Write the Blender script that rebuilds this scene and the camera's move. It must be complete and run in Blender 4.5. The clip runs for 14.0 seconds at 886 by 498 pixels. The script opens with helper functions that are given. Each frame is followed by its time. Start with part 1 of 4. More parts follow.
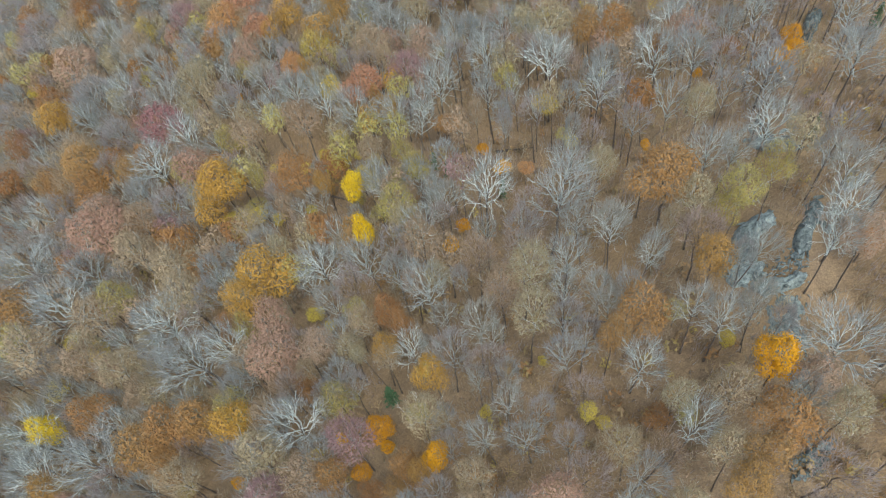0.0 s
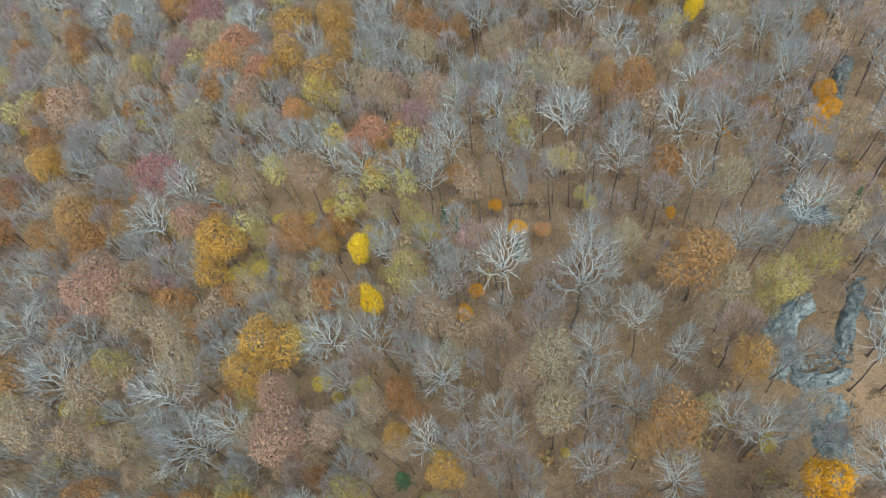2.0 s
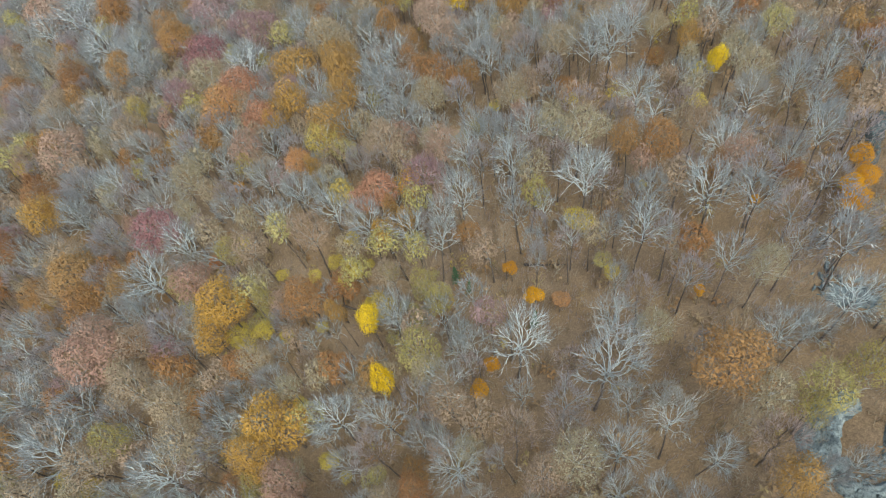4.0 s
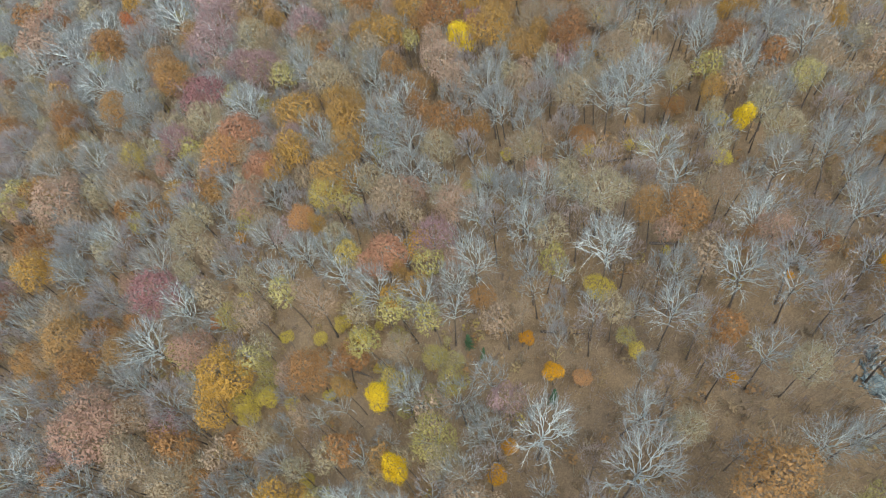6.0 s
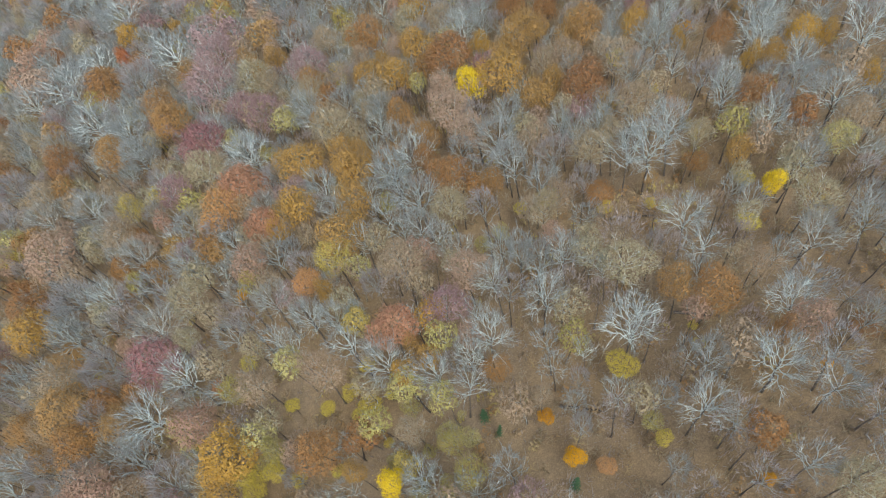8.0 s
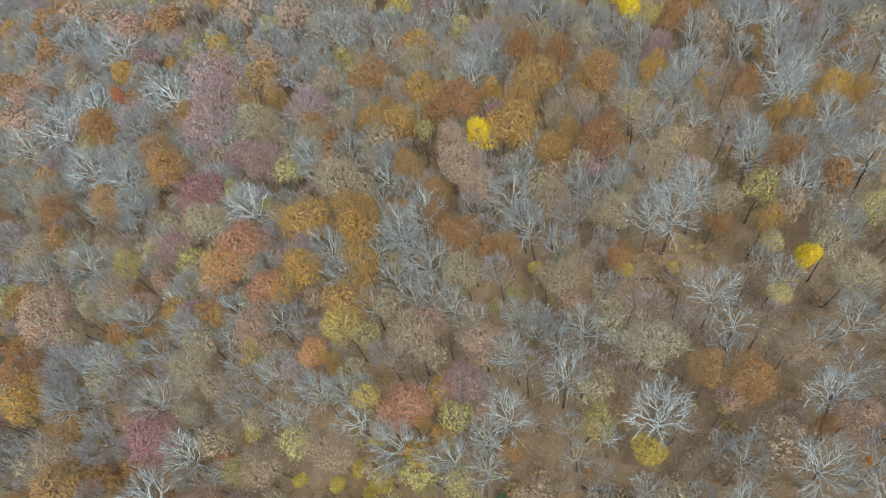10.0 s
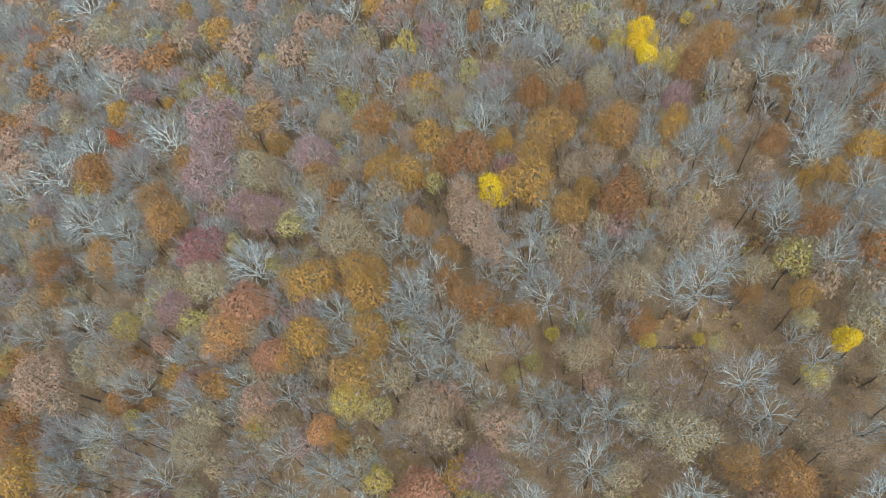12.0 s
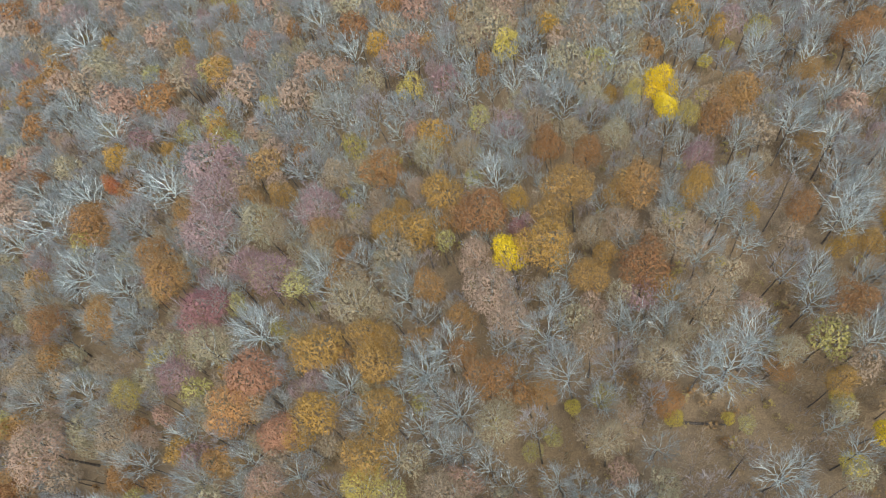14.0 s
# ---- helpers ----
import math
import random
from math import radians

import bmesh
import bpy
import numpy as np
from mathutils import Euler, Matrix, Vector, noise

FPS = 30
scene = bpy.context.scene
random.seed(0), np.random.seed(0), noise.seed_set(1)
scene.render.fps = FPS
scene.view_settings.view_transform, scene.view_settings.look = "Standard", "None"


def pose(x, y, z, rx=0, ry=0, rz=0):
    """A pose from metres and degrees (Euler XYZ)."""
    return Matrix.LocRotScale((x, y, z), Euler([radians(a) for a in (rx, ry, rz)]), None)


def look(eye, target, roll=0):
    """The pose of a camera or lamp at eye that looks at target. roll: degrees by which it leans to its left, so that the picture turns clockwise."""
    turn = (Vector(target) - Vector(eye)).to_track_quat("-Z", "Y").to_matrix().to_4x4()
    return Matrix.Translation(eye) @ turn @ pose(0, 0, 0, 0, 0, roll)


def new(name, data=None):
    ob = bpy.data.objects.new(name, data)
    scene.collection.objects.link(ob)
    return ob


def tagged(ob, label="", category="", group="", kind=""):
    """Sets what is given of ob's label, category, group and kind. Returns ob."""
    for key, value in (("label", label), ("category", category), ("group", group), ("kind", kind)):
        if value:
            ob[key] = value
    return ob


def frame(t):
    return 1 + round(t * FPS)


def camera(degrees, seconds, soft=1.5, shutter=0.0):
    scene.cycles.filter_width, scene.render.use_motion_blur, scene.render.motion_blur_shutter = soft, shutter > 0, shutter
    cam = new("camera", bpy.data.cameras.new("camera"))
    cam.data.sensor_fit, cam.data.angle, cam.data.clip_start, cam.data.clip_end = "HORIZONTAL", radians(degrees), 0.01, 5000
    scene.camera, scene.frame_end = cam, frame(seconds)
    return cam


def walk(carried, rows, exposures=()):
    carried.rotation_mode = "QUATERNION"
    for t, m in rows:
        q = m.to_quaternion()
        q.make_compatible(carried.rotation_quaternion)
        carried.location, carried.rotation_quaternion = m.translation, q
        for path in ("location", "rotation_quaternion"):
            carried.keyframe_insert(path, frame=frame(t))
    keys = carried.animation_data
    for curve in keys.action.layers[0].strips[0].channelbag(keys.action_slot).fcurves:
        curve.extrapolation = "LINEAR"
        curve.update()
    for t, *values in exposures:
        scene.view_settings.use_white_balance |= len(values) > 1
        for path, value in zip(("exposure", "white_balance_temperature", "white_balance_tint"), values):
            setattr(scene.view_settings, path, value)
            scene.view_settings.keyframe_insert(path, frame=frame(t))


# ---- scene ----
# ---- camera ----
cam = camera(66.0, 14.0, soft=1.1)
ROWS = [
    (0.0, 0.00, 0.00, 121.00, 33.269, 2.212, -3.366),
    (0.5, -0.28, 4.25, 121.52, 33.115, 2.295, -3.436),
    (1.0, -0.56, 8.49, 122.03, 32.964, 2.378, -3.508),
    (1.5, -0.83, 12.74, 122.55, 32.814, 2.459, -3.583),
    (2.0, -1.11, 16.98, 123.07, 32.667, 2.540, -3.661),
    (2.5, -1.39, 21.23, 123.58, 32.521, 2.619, -3.742),
    (3.0, -1.67, 25.47, 124.10, 32.377, 2.697, -3.826),
    (5.5, -3.06, 46.70, 126.68, 31.689, 3.071, -4.287),
    (6.0, -3.34, 50.94, 127.20, 31.557, 3.142, -4.388),
    (6.5, -3.61, 55.19, 127.72, 31.427, 3.212, -4.491),
    (7.0, -3.89, 59.44, 128.23, 31.299, 3.281, -4.597),
    (7.5, -4.17, 63.68, 128.75, 31.173, 3.349, -4.706),
    (8.0, -4.45, 67.93, 129.27, 31.049, 3.416, -4.818),
    (10.5, -5.84, 89.15, 131.85, 30.459, 3.731, -5.418),
    (11.0, -6.12, 93.40, 132.36, 30.346, 3.791, -5.546),
    (11.5, -6.39, 97.64, 132.88, 30.236, 3.849, -5.677),
    (12.0, -6.67, 101.89, 133.40, 30.128, 3.907, -5.810),
    (12.5, -6.95, 106.13, 133.91, 30.021, 3.963, -5.946),
    (13.0, -7.23, 110.38, 134.43, 29.917, 4.018, -6.085),
    (13.5, -7.51, 114.63, 134.95, 29.814, 4.071, -6.227),
    (14.0, -7.78, 118.87, 135.46, 29.713, 4.124, -6.371),
]
walk(cam, [(t, pose(x, y, z, rx, ry, rz)) for t, x, y, z, rx, ry, rz in ROWS])

# ---- overcast daylight ----
scene.view_settings.exposure = 0.9
world = bpy.data.worlds.new("overcast_sky")
scene.world = world
world.use_nodes = True
wn, wl = world.node_tree.nodes, world.node_tree.links
sky = wn.new("ShaderNodeTexSky")
sky.sky_type, sky.sun_disc = "NISHITA", False
sky.sun_elevation, sky.sun_rotation = radians(48), radians(200)
sky.air_density, sky.dust_density, sky.ozone_density = 1.0, 3.0, 1.0
wl.new(sky.outputs["Color"], wn["Background"].inputs["Color"])
wn["Background"].inputs["Strength"].default_value = 0.112
sun = new("sun", bpy.data.lights.new("sun", "SUN"))
sun.data.energy, sun.data.angle, sun.data.color = 2.1, radians(30), (1.0, 0.985, 0.93)
sun.matrix_world = look((0, 0, 300), (-60, 120, 0))


# ---- the lie of the land ----
def bell(x, y, cx, cy, sx, sy):
    return math.exp(-((x - cx) / sx) ** 2 - ((y - cy) / sy) ** 2)


SWELLS = ((-120, 40, -1.0), (-70, 40, -5.3), (-20, 40, -3.6), (30, 40, 4.0), (75, 40, 8.4), (-120, 90, -1.9), (-70, 90, -6.6), (-20, 90, -3.5), (30, 90, 3.0), (75, 90, 8.4), (-120, 140, -1.1), (-70, 140, 2.3), (-20, 140, -1.3), (30, 140, -0.8), (30, 190, -0.8), (75, 190, 1.3), (-120, 240, 0.8), (-20, 240, -6.8), (75, 240, -3.3))


def hollow(x):
    """How much deeper the wooded valley lies below the spur in the east."""
    return 4.5 / (1 + math.exp(min((x - 35) / 10, 50)))


def ground(x, y):
    """Height of the hillside: it climbs to the east and sinks slowly to the north, with a rocky spur in the south-east."""
    ex = 260 * math.tanh(x / 260) if x > 0 else 420 * math.tanh(x / 420)
    ny = 700 * math.tanh(y / 700)
    z = 5.92 - hollow(x) + 0.239 * ex - 0.098 * ny + sum(rise * bell(x, y, cx, cy, 38, 38) for cx, cy, rise in SWELLS)
    z += 3.0 / (1 + math.exp(min(7 * (math.hypot((x - 55.3) / 5.0, (y - 57.7) / 9.0) - 1), 50)))
    z += 0.9 * noise.noise((x / 31, y / 31, 3.1)) + 0.35 * noise.noise((x / 9, y / 9, 7.7))
    return z


# ---- materials ----
def nodes_of(name, rough=0.85):
    m = bpy.data.materials.new(name)
    m.use_nodes = True
    n, l = m.node_tree.nodes, m.node_tree.links
    b = n["Principled BSDF"]
    b.inputs["Roughness"].default_value = rough
    b.inputs["Specular IOR Level"].default_value = 0.2
    return m, n, l, b


def ramp(n, stops):
    r = n.new("ShaderNodeValToRGB")
    e = r.color_ramp.elements
    while len(e) < len(stops):
        e.new(0.5)
    for el, (p, c) in zip(e, stops):
        el.position, el.color = p, (*c, 1)
    return r


def noise_node(n, l, scale, detail=4.0, rough=0.6, coords="Object"):
    tc = n.new("ShaderNodeTexCoord")
    t = n.new("ShaderNodeTexNoise")
    t.inputs["Scale"].default_value, t.inputs["Detail"].default_value, t.inputs["Roughness"].default_value = scale, detail, rough
    l.new(tc.outputs[coords], t.inputs["Vector"])
    return t


def mix(n, l, a, b, fac, blend="MIX"):
    m = n.new("ShaderNodeMix")
    m.data_type, m.blend_type = "RGBA", blend
    for sock, v in ((m.inputs["Factor"], fac), (m.inputs["A"], a), (m.inputs["B"], b)):
        if isinstance(v, bpy.types.NodeSocket):
            l.new(v, sock)
        else:
            sock.default_value = v if isinstance(v, float) else (*v, 1)
    return m.outputs["Result"]


def own_random(n, l, info):
    """A number from 0 to 1 for each tree, also for those that are joined into one mesh."""
    att = n.new("ShaderNodeAttribute")
    att.attribute_name = "tint"
    add, fr = n.new("ShaderNodeMath"), n.new("ShaderNodeMath")
    add.operation, fr.operation = "ADD", "FRACT"
    l.new(info.outputs["Random"], add.inputs[0])
    l.new(att.outputs["Fac"], add.inputs[1])
    l.new(add.outputs[0], fr.inputs[0])
    return fr.outputs[0]


def bark(name, dark, pale, scale=3.0):
    m, n, l, b = nodes_of(name, 0.9)
    t = noise_node(n, l, scale, 5)
    r = ramp(n, ((0.3, dark), (0.68, pale)))
    l.new(t.outputs["Fac"], r.inputs["Fac"])
    info = n.new("ShaderNodeObjectInfo")
    h = n.new("ShaderNodeHueSaturation")
    v = n.new("ShaderNodeMapRange")
    v.inputs["To Min"].default_value, v.inputs["To Max"].default_value = 0.75, 1.25
    l.new(own_random(n, l, info), v.inputs["Value"])
    l.new(v.outputs["Result"], h.inputs["Value"])
    l.new(r.outputs["Color"], h.inputs["Color"])
    l.new(h.outputs["Color"], b.inputs["Base Color"])
    return m


def foliage(name, stops, tree_spread=0.5):
    """Leaves or twigs: colours by the piece, shifted by the tree."""
    m, n, l, b = nodes_of(name, 0.75)
    geo, info = n.new("ShaderNodeNewGeometry"), n.new("ShaderNodeObjectInfo")
    a = n.new("ShaderNodeMath")
    a.operation = "MULTIPLY_ADD"
    l.new(own_random(n, l, info), a.inputs[0])
    a.inputs[1].default_value = tree_spread
    s = n.new("ShaderNodeMath")
    s.operation = "MULTIPLY"
    l.new(geo.outputs["Random Per Island"], s.inputs[0])
    s.inputs[1].default_value = 1 - tree_spread
    l.new(s.outputs[0], a.inputs[2])
    r = ramp(n, stops)
    l.new(a.outputs[0], r.inputs["Fac"])
    grain = ramp(n, ((0.3, (0.8, 0.8, 0.82)), (0.7, (1.17, 1.15, 1.13))))
    l.new(noise_node(n, l, 3.2, 3, 0.75).outputs["Fac"], grain.inputs["Fac"])
    c = mix(n, l, r.outputs["Color"], grain.outputs["Color"], 0.9, "MULTIPLY")
    l.new(c, b.inputs["Base Color"])
    thin, both = n.new("ShaderNodeBsdfTranslucent"), n.new("ShaderNodeMixShader")
    both.inputs["Fac"].default_value = 0.24
    l.new(c, thin.inputs["Color"])
    l.new(b.outputs["BSDF"], both.inputs[1])
    l.new(thin.outputs["BSDF"], both.inputs[2])
    l.new(both.outputs["Shader"], n["Material Output"].inputs["Surface"])
    return m


def litter():
    m, n, l, b = nodes_of("leaf_litter", 0.95)
    big, mid, fine = noise_node(n, l, 0.045, 5), noise_node(n, l, 0.9, 6, 0.75), noise_node(n, l, 3.5, 3, 0.8)
    r1 = ramp(n, ((0.32, (0.145, 0.11, 0.077)), (0.5, (0.232, 0.177, 0.11)), (0.68, (0.312, 0.24, 0.14))))
    l.new(mid.outputs["Fac"], r1.inputs["Fac"])
    r2 = ramp(n, ((0.35, (0.22, 0.183, 0.14)), (0.65, (0.27, 0.197, 0.111))))
    l.new(big.outputs["Fac"], r2.inputs["Fac"])
    c = mix(n, l, r1.outputs["Color"], r2.outputs["Color"], 0.5)
    r3 = ramp(n, ((0.3, (0.5, 0.49, 0.49)), (0.72, (1.5, 1.46, 1.38))))
    l.new(fine.outputs["Fac"], r3.inputs["Fac"])
    c = mix(n, l, c, r3.outputs["Color"], 0.8, "MULTIPLY")
    l.new(c, b.inputs["Base Color"])
    bump = n.new("ShaderNodeBump")
    bump.inputs["Strength"].default_value, bump.inputs["Distance"].default_value = 0.6, 0.25
    l.new(fine.outputs["Fac"], bump.inputs["Height"])
    l.new(bump.outputs["Normal"], b.inputs["Normal"])
    return m


def rock_stuff():
    m, n, l, b = nodes_of("lichened_rock", 0.9)
    big, fine = noise_node(n, l, 0.9, 6, 0.72), noise_node(n, l, 2.6, 5, 0.75)
    r = ramp(n, ((0.3, (0.11, 0.14, 0.148)), (0.47, (0.18, 0.23, 0.233)), (0.6, (0.26, 0.325, 0.322)), (0.7, (0.27, 0.3, 0.24)), (0.78, (0.27, 0.18, 0.12))))
    l.new(big.outputs["Fac"], r.inputs["Fac"])
    d = ramp(n, ((0.36, (0.2, 0.21, 0.22)), (0.5, (0.95, 0.96, 0.96)), (0.66, (1.2, 1.21, 1.18))))
    l.new(fine.outputs["Fac"], d.inputs["Fac"])
    c = mix(n, l, r.outputs["Color"], d.outputs["Color"], 0.75, "MULTIPLY")
    info = n.new("ShaderNodeObjectInfo")
    v = n.new("ShaderNodeMapRange")
    v.inputs["To Min"].default_value, v.inputs["To Max"].default_value = 0.6, 1.2
    l.new(info.outputs["Random"], v.inputs["Value"])
    h = n.new("ShaderNodeHueSaturation")
    l.new(v.outputs["Result"], h.inputs["Value"])
    l.new(c, h.inputs["Color"])
    l.new(h.outputs["Color"], b.inputs["Base Color"])
    bump = n.new("ShaderNodeBump")
    bump.inputs["Strength"].default_value, bump.inputs["Distance"].default_value = 0.7, 0.2
    l.new(fine.outputs["Fac"], bump.inputs["Height"])
    l.new(bump.outputs["Normal"], b.inputs["Normal"])
    return m


ROCK = rock_stuff()
LITTER = litter()
# dark trunk, paler limbs: partly bark, partly shade and skylight put into the colour
TRUNK = bark("trunk_bark", (0.06, 0.052, 0.045), (0.2, 0.18, 0.16))
LIMB = bark("grey_limb_bark", (0.3, 0.34, 0.335), (0.5, 0.575, 0.565))
PALE = bark("pale_limb_bark", (0.37, 0.435, 0.425), (0.58, 0.67, 0.655))
LIMB_BROWN = bark("brown_limb_bark", (0.1, 0.08, 0.065), (0.28, 0.24, 0.2))
TWIG = foliage("grey_twigs", ((0.0, (0.32, 0.29, 0.28)), (0.3, (0.295, 0.295, 0.295)), (0.55, (0.272, 0.31, 0.308)), (0.8, (0.308, 0.325, 0.308)), (1.0, (0.325, 0.32, 0.255))), 0.8)
TWIG_PALE = foliage("pale_twigs", ((0.0, (0.28, 0.29, 0.28)), (0.5, (0.295, 0.33, 0.325)), (1.0, (0.33, 0.38, 0.375))), 0.6)
BRUSH = foliage("brush_twigs", ((0.0, (0.25, 0.195, 0.12)), (0.4, (0.31, 0.255, 0.17)), (0.75, (0.34, 0.31, 0.225)), (1.0, (0.36, 0.26, 0.1))), 0.7)
BUSH = foliage("bush_leaves", ((0.0, (0.29, 0.17, 0.08)), (0.3, (0.34, 0.22, 0.1)), (0.6, (0.33, 0.26, 0.16)), (0.85, (0.36, 0.3, 0.12)), (1.0, (0.42, 0.35, 0.08))), 0.85)
THICKET = foliage("thicket_shoots", ((0.0, (0.36, 0.29, 0.255)), (0.35, (0.34, 0.305, 0.29)), (0.6, (0.33, 0.315, 0.31)), (0.8, (0.38, 0.28, 0.18)), (1.0, (0.37, 0.33, 0.23))), 0.7)
SAPLING = foliage("sapling_twigs", ((0.0, (0.33, 0.27, 0.18)), (0.35, (0.33, 0.29, 0.215)), (0.6, (0.36, 0.345, 0.27)), (0.8, (0.37, 0.27, 0.14)), (1.0, (0.38, 0.34, 0.17))), 0.8)
LEAF = {
    "tan": foliage("tan_leaves", ((0.0, (0.345, 0.262, 0.185)), (0.35, (0.355, 0.293, 0.2)), (0.7, (0.36, 0.323, 0.205)), (1.0, (0.35, 0.343, 0.235))), 0.86),
    "russet": foliage("russet_leaves", ((0.0, (0.26, 0.135, 0.065)), (0.35, (0.32, 0.18, 0.075)), (0.75, (0.345, 0.215, 0.085)), (1.0, (0.35, 0.245, 0.11))), 0.84),
    "gold": foliage("gold_leaves", ((0.0, (0.34, 0.22, 0.085)), (0.5, (0.39, 0.25, 0.075)), (1.0, (0.46, 0.29, 0.06))), 0.84),
    "bright_gold": foliage("bright_gold_leaves", ((0.0, (0.5, 0.25, 0.03)), (0.5, (0.58, 0.3, 0.02)), (1.0, (0.64, 0.36, 0.02))), 0.7),
    "yellow": foliage("yellow_leaves", ((0.0, (0.43, 0.35, 0.12)), (0.5, (0.48, 0.41, 0.12)), (1.0, (0.55, 0.46, 0.11))), 0.84),
    "bright_yellow": foliage("bright_yellow_leaves", ((0.0, (0.66, 0.46, 0.02)), (0.5, (0.72, 0.54, 0.03)), (1.0, (0.76, 0.62, 0.05))), 0.7),
    "lemon": foliage("lemon_leaves", ((0.0, (0.46, 0.37, 0.08)), (0.5, (0.55, 0.46, 0.09)), (1.0, (0.6, 0.53, 0.12))), 0.7),
    "olive": foliage("olive_leaves", ((0.0, (0.33, 0.28, 0.08)), (0.5, (0.4, 0.38, 0.14)), (1.0, (0.46, 0.44, 0.19))), 0.86),
    "red": foliage("red_leaves", ((0.0, (0.42, 0.14, 0.07)), (0.5, (0.46, 0.24, 0.1)), (1.0, (0.48, 0.29, 0.14))), 0.84),
    "salmon": foliage("salmon_leaves", ((0.0, (0.365, 0.235, 0.175)), (0.5, (0.375, 0.275, 0.2)), (1.0, (0.38, 0.3, 0.225))), 0.84),
    "amber": foliage("amber_leaves", ((0.0, (0.42, 0.22, 0.09)), (1.0, (0.47, 0.29, 0.12))), 0.4),
    "coral": foliage("coral_leaves", ((0.0, (0.36, 0.18, 0.115)), (1.0, (0.39, 0.23, 0.14))), 0.5),
    "mauve": foliage("mauve_leaves", ((0.0, (0.31, 0.205, 0.205)), (0.6, (0.33, 0.24, 0.235)), (1.0, (0.35, 0.275, 0.26))), 0.84),
    "plum": foliage("plum_leaves", ((0.0, (0.27, 0.14, 0.14)), (1.0, (0.32, 0.185, 0.18))), 0.5),
    "fir": foliage("fir_needles", ((0.0, (0.05, 0.12, 0.06)), (1.0, (0.1, 0.19, 0.1))), 0.3),
}


# ---- mesh helpers ----
class Web:
    """Triangles with a material slot each, gathered as plain lists."""

    def __init__(self):
        self.v, self.f, self.m = [], [], []

    def tube(self, pts, radii, sides, slot):
        start = len(self.v)
        for i, (p, r) in enumerate(zip(pts, radii)):
            d = pts[min(i + 1, len(pts) - 1)] - pts[max(i - 1, 0)]
            a = d.cross(Vector((0.31, 0.87, 0.12))).normalized()
            b = d.cross(a).normalized()
            for k in range(sides):
                w = 2 * math.pi * k / sides
                self.v.append(p + r * (math.cos(w) * a + math.sin(w) * b))
        for i in range(len(pts) - 1):
            for k in range(sides):
                q, w = start + i * sides + k, start + i * sides + (k + 1) % sides
                self.f += [(q, w, w + sides), (q, w + sides, q + sides)]
                self.m += [slot, slot]

    def spike(self, a, b, r, slot):
        d = b - a
        u = d.cross(Vector((0.2, 0.35, 0.9))).normalized() * r
        w = d.cross(u).normalized() * r
        s = len(self.v)
        self.v += [a + u, a - 0.5 * u + 0.87 * w, a - 0.5 * u - 0.87 * w, b]
        self.f += [(s, s + 1, s + 3), (s + 1, s + 2, s + 3), (s + 2, s, s + 3)]
        self.m += [slot] * 3

    def blade(self, a, b, r, rng, slot):
        u = (b - a).cross(Vector((rng.gauss(0, 1), rng.gauss(0, 1), rng.gauss(0, 1)))).normalized() * r
        s = len(self.v)
        self.v += [a + u, a - u, b]
        self.f.append((s, s + 1, s + 2))
        self.m.append(slot)

    def leaf(self, p, size, face, rng, slot):
        n = (face + Vector((rng.gauss(0, 0.28), rng.gauss(0, 0.28), rng.gauss(0, 0.28)))).normalized()
        a = n.cross(Vector((rng.random() - 0.5, rng.random() - 0.5, 0.1))).normalized()
        b = n.cross(a)
        a = (a + 0.5 * n * rng.random() + Vector((0, 0, 0.2))).normalized()
        s = len(self.v)
        w = 0.2 + 0.16 * rng.random()
        self.v += [p + a * size * 0.6, p - a * size * 0.4 + b * size * w, p - a * size * 0.4 - b * size * w]
        self.f.append((s, s + 1, s + 2))
        self.m.append(slot)

    def arrays(self):
        return np.array(self.v, dtype=np.float32), np.array(self.f, dtype=np.int32), np.array(self.m, dtype=np.int32)


def mesh_from(name, v, f, m, mats):
    """A mesh of triangles with a material slot each."""
    me = bpy.data.meshes.new(name)
    me.vertices.add(len(v))
    me.vertices.foreach_set("co", np.ascontiguousarray(v, dtype=np.float32).ravel())
    me.loops.add(len(f) * 3)
    me.loops.foreach_set("vertex_index", np.ascontiguousarray(f, dtype=np.int32).ravel())
    me.polygons.add(len(f))
    me.polygons.foreach_set("loop_start", np.arange(0, len(f) * 3, 3, dtype=np.int32))
    for mat in mats:
        me.materials.append(mat)
    me.polygons.foreach_set("material_index", np.ascontiguousarray(m, dtype=np.int32))
    me.update()
    me.validate()
    return me


# ---- trees ----
def side_way(rng, d, angle):
    a = d.cross(Vector((rng.gauss(0, 1), rng.gauss(0, 1), rng.gauss(0, 1)))).normalized()
    return (d * math.cos(angle) + a * math.sin(angle)).normalized()


def bow(rng, a, b, c, steps, wander):
    """A branch from a towards b that ends at c, a little crooked."""
    pts = []
    for i in range(steps + 1):
        s = i / steps
        p = a * (1 - s) ** 2 + b * (2 * s * (1 - s)) + c * s * s
        if 0 < i:
            p = p + Vector((rng.gauss(0, wander), rng.gauss(0, wander), rng.gauss(0, wander)))
        pts.append(p)
    return pts


def between(pts, s):
    s = min(max(s, 0), 0.999) * (len(pts) - 1)
    i = int(s)
    return pts[i].lerp(pts[i + 1], s - i), (pts[i + 1] - pts[i]).normalized()


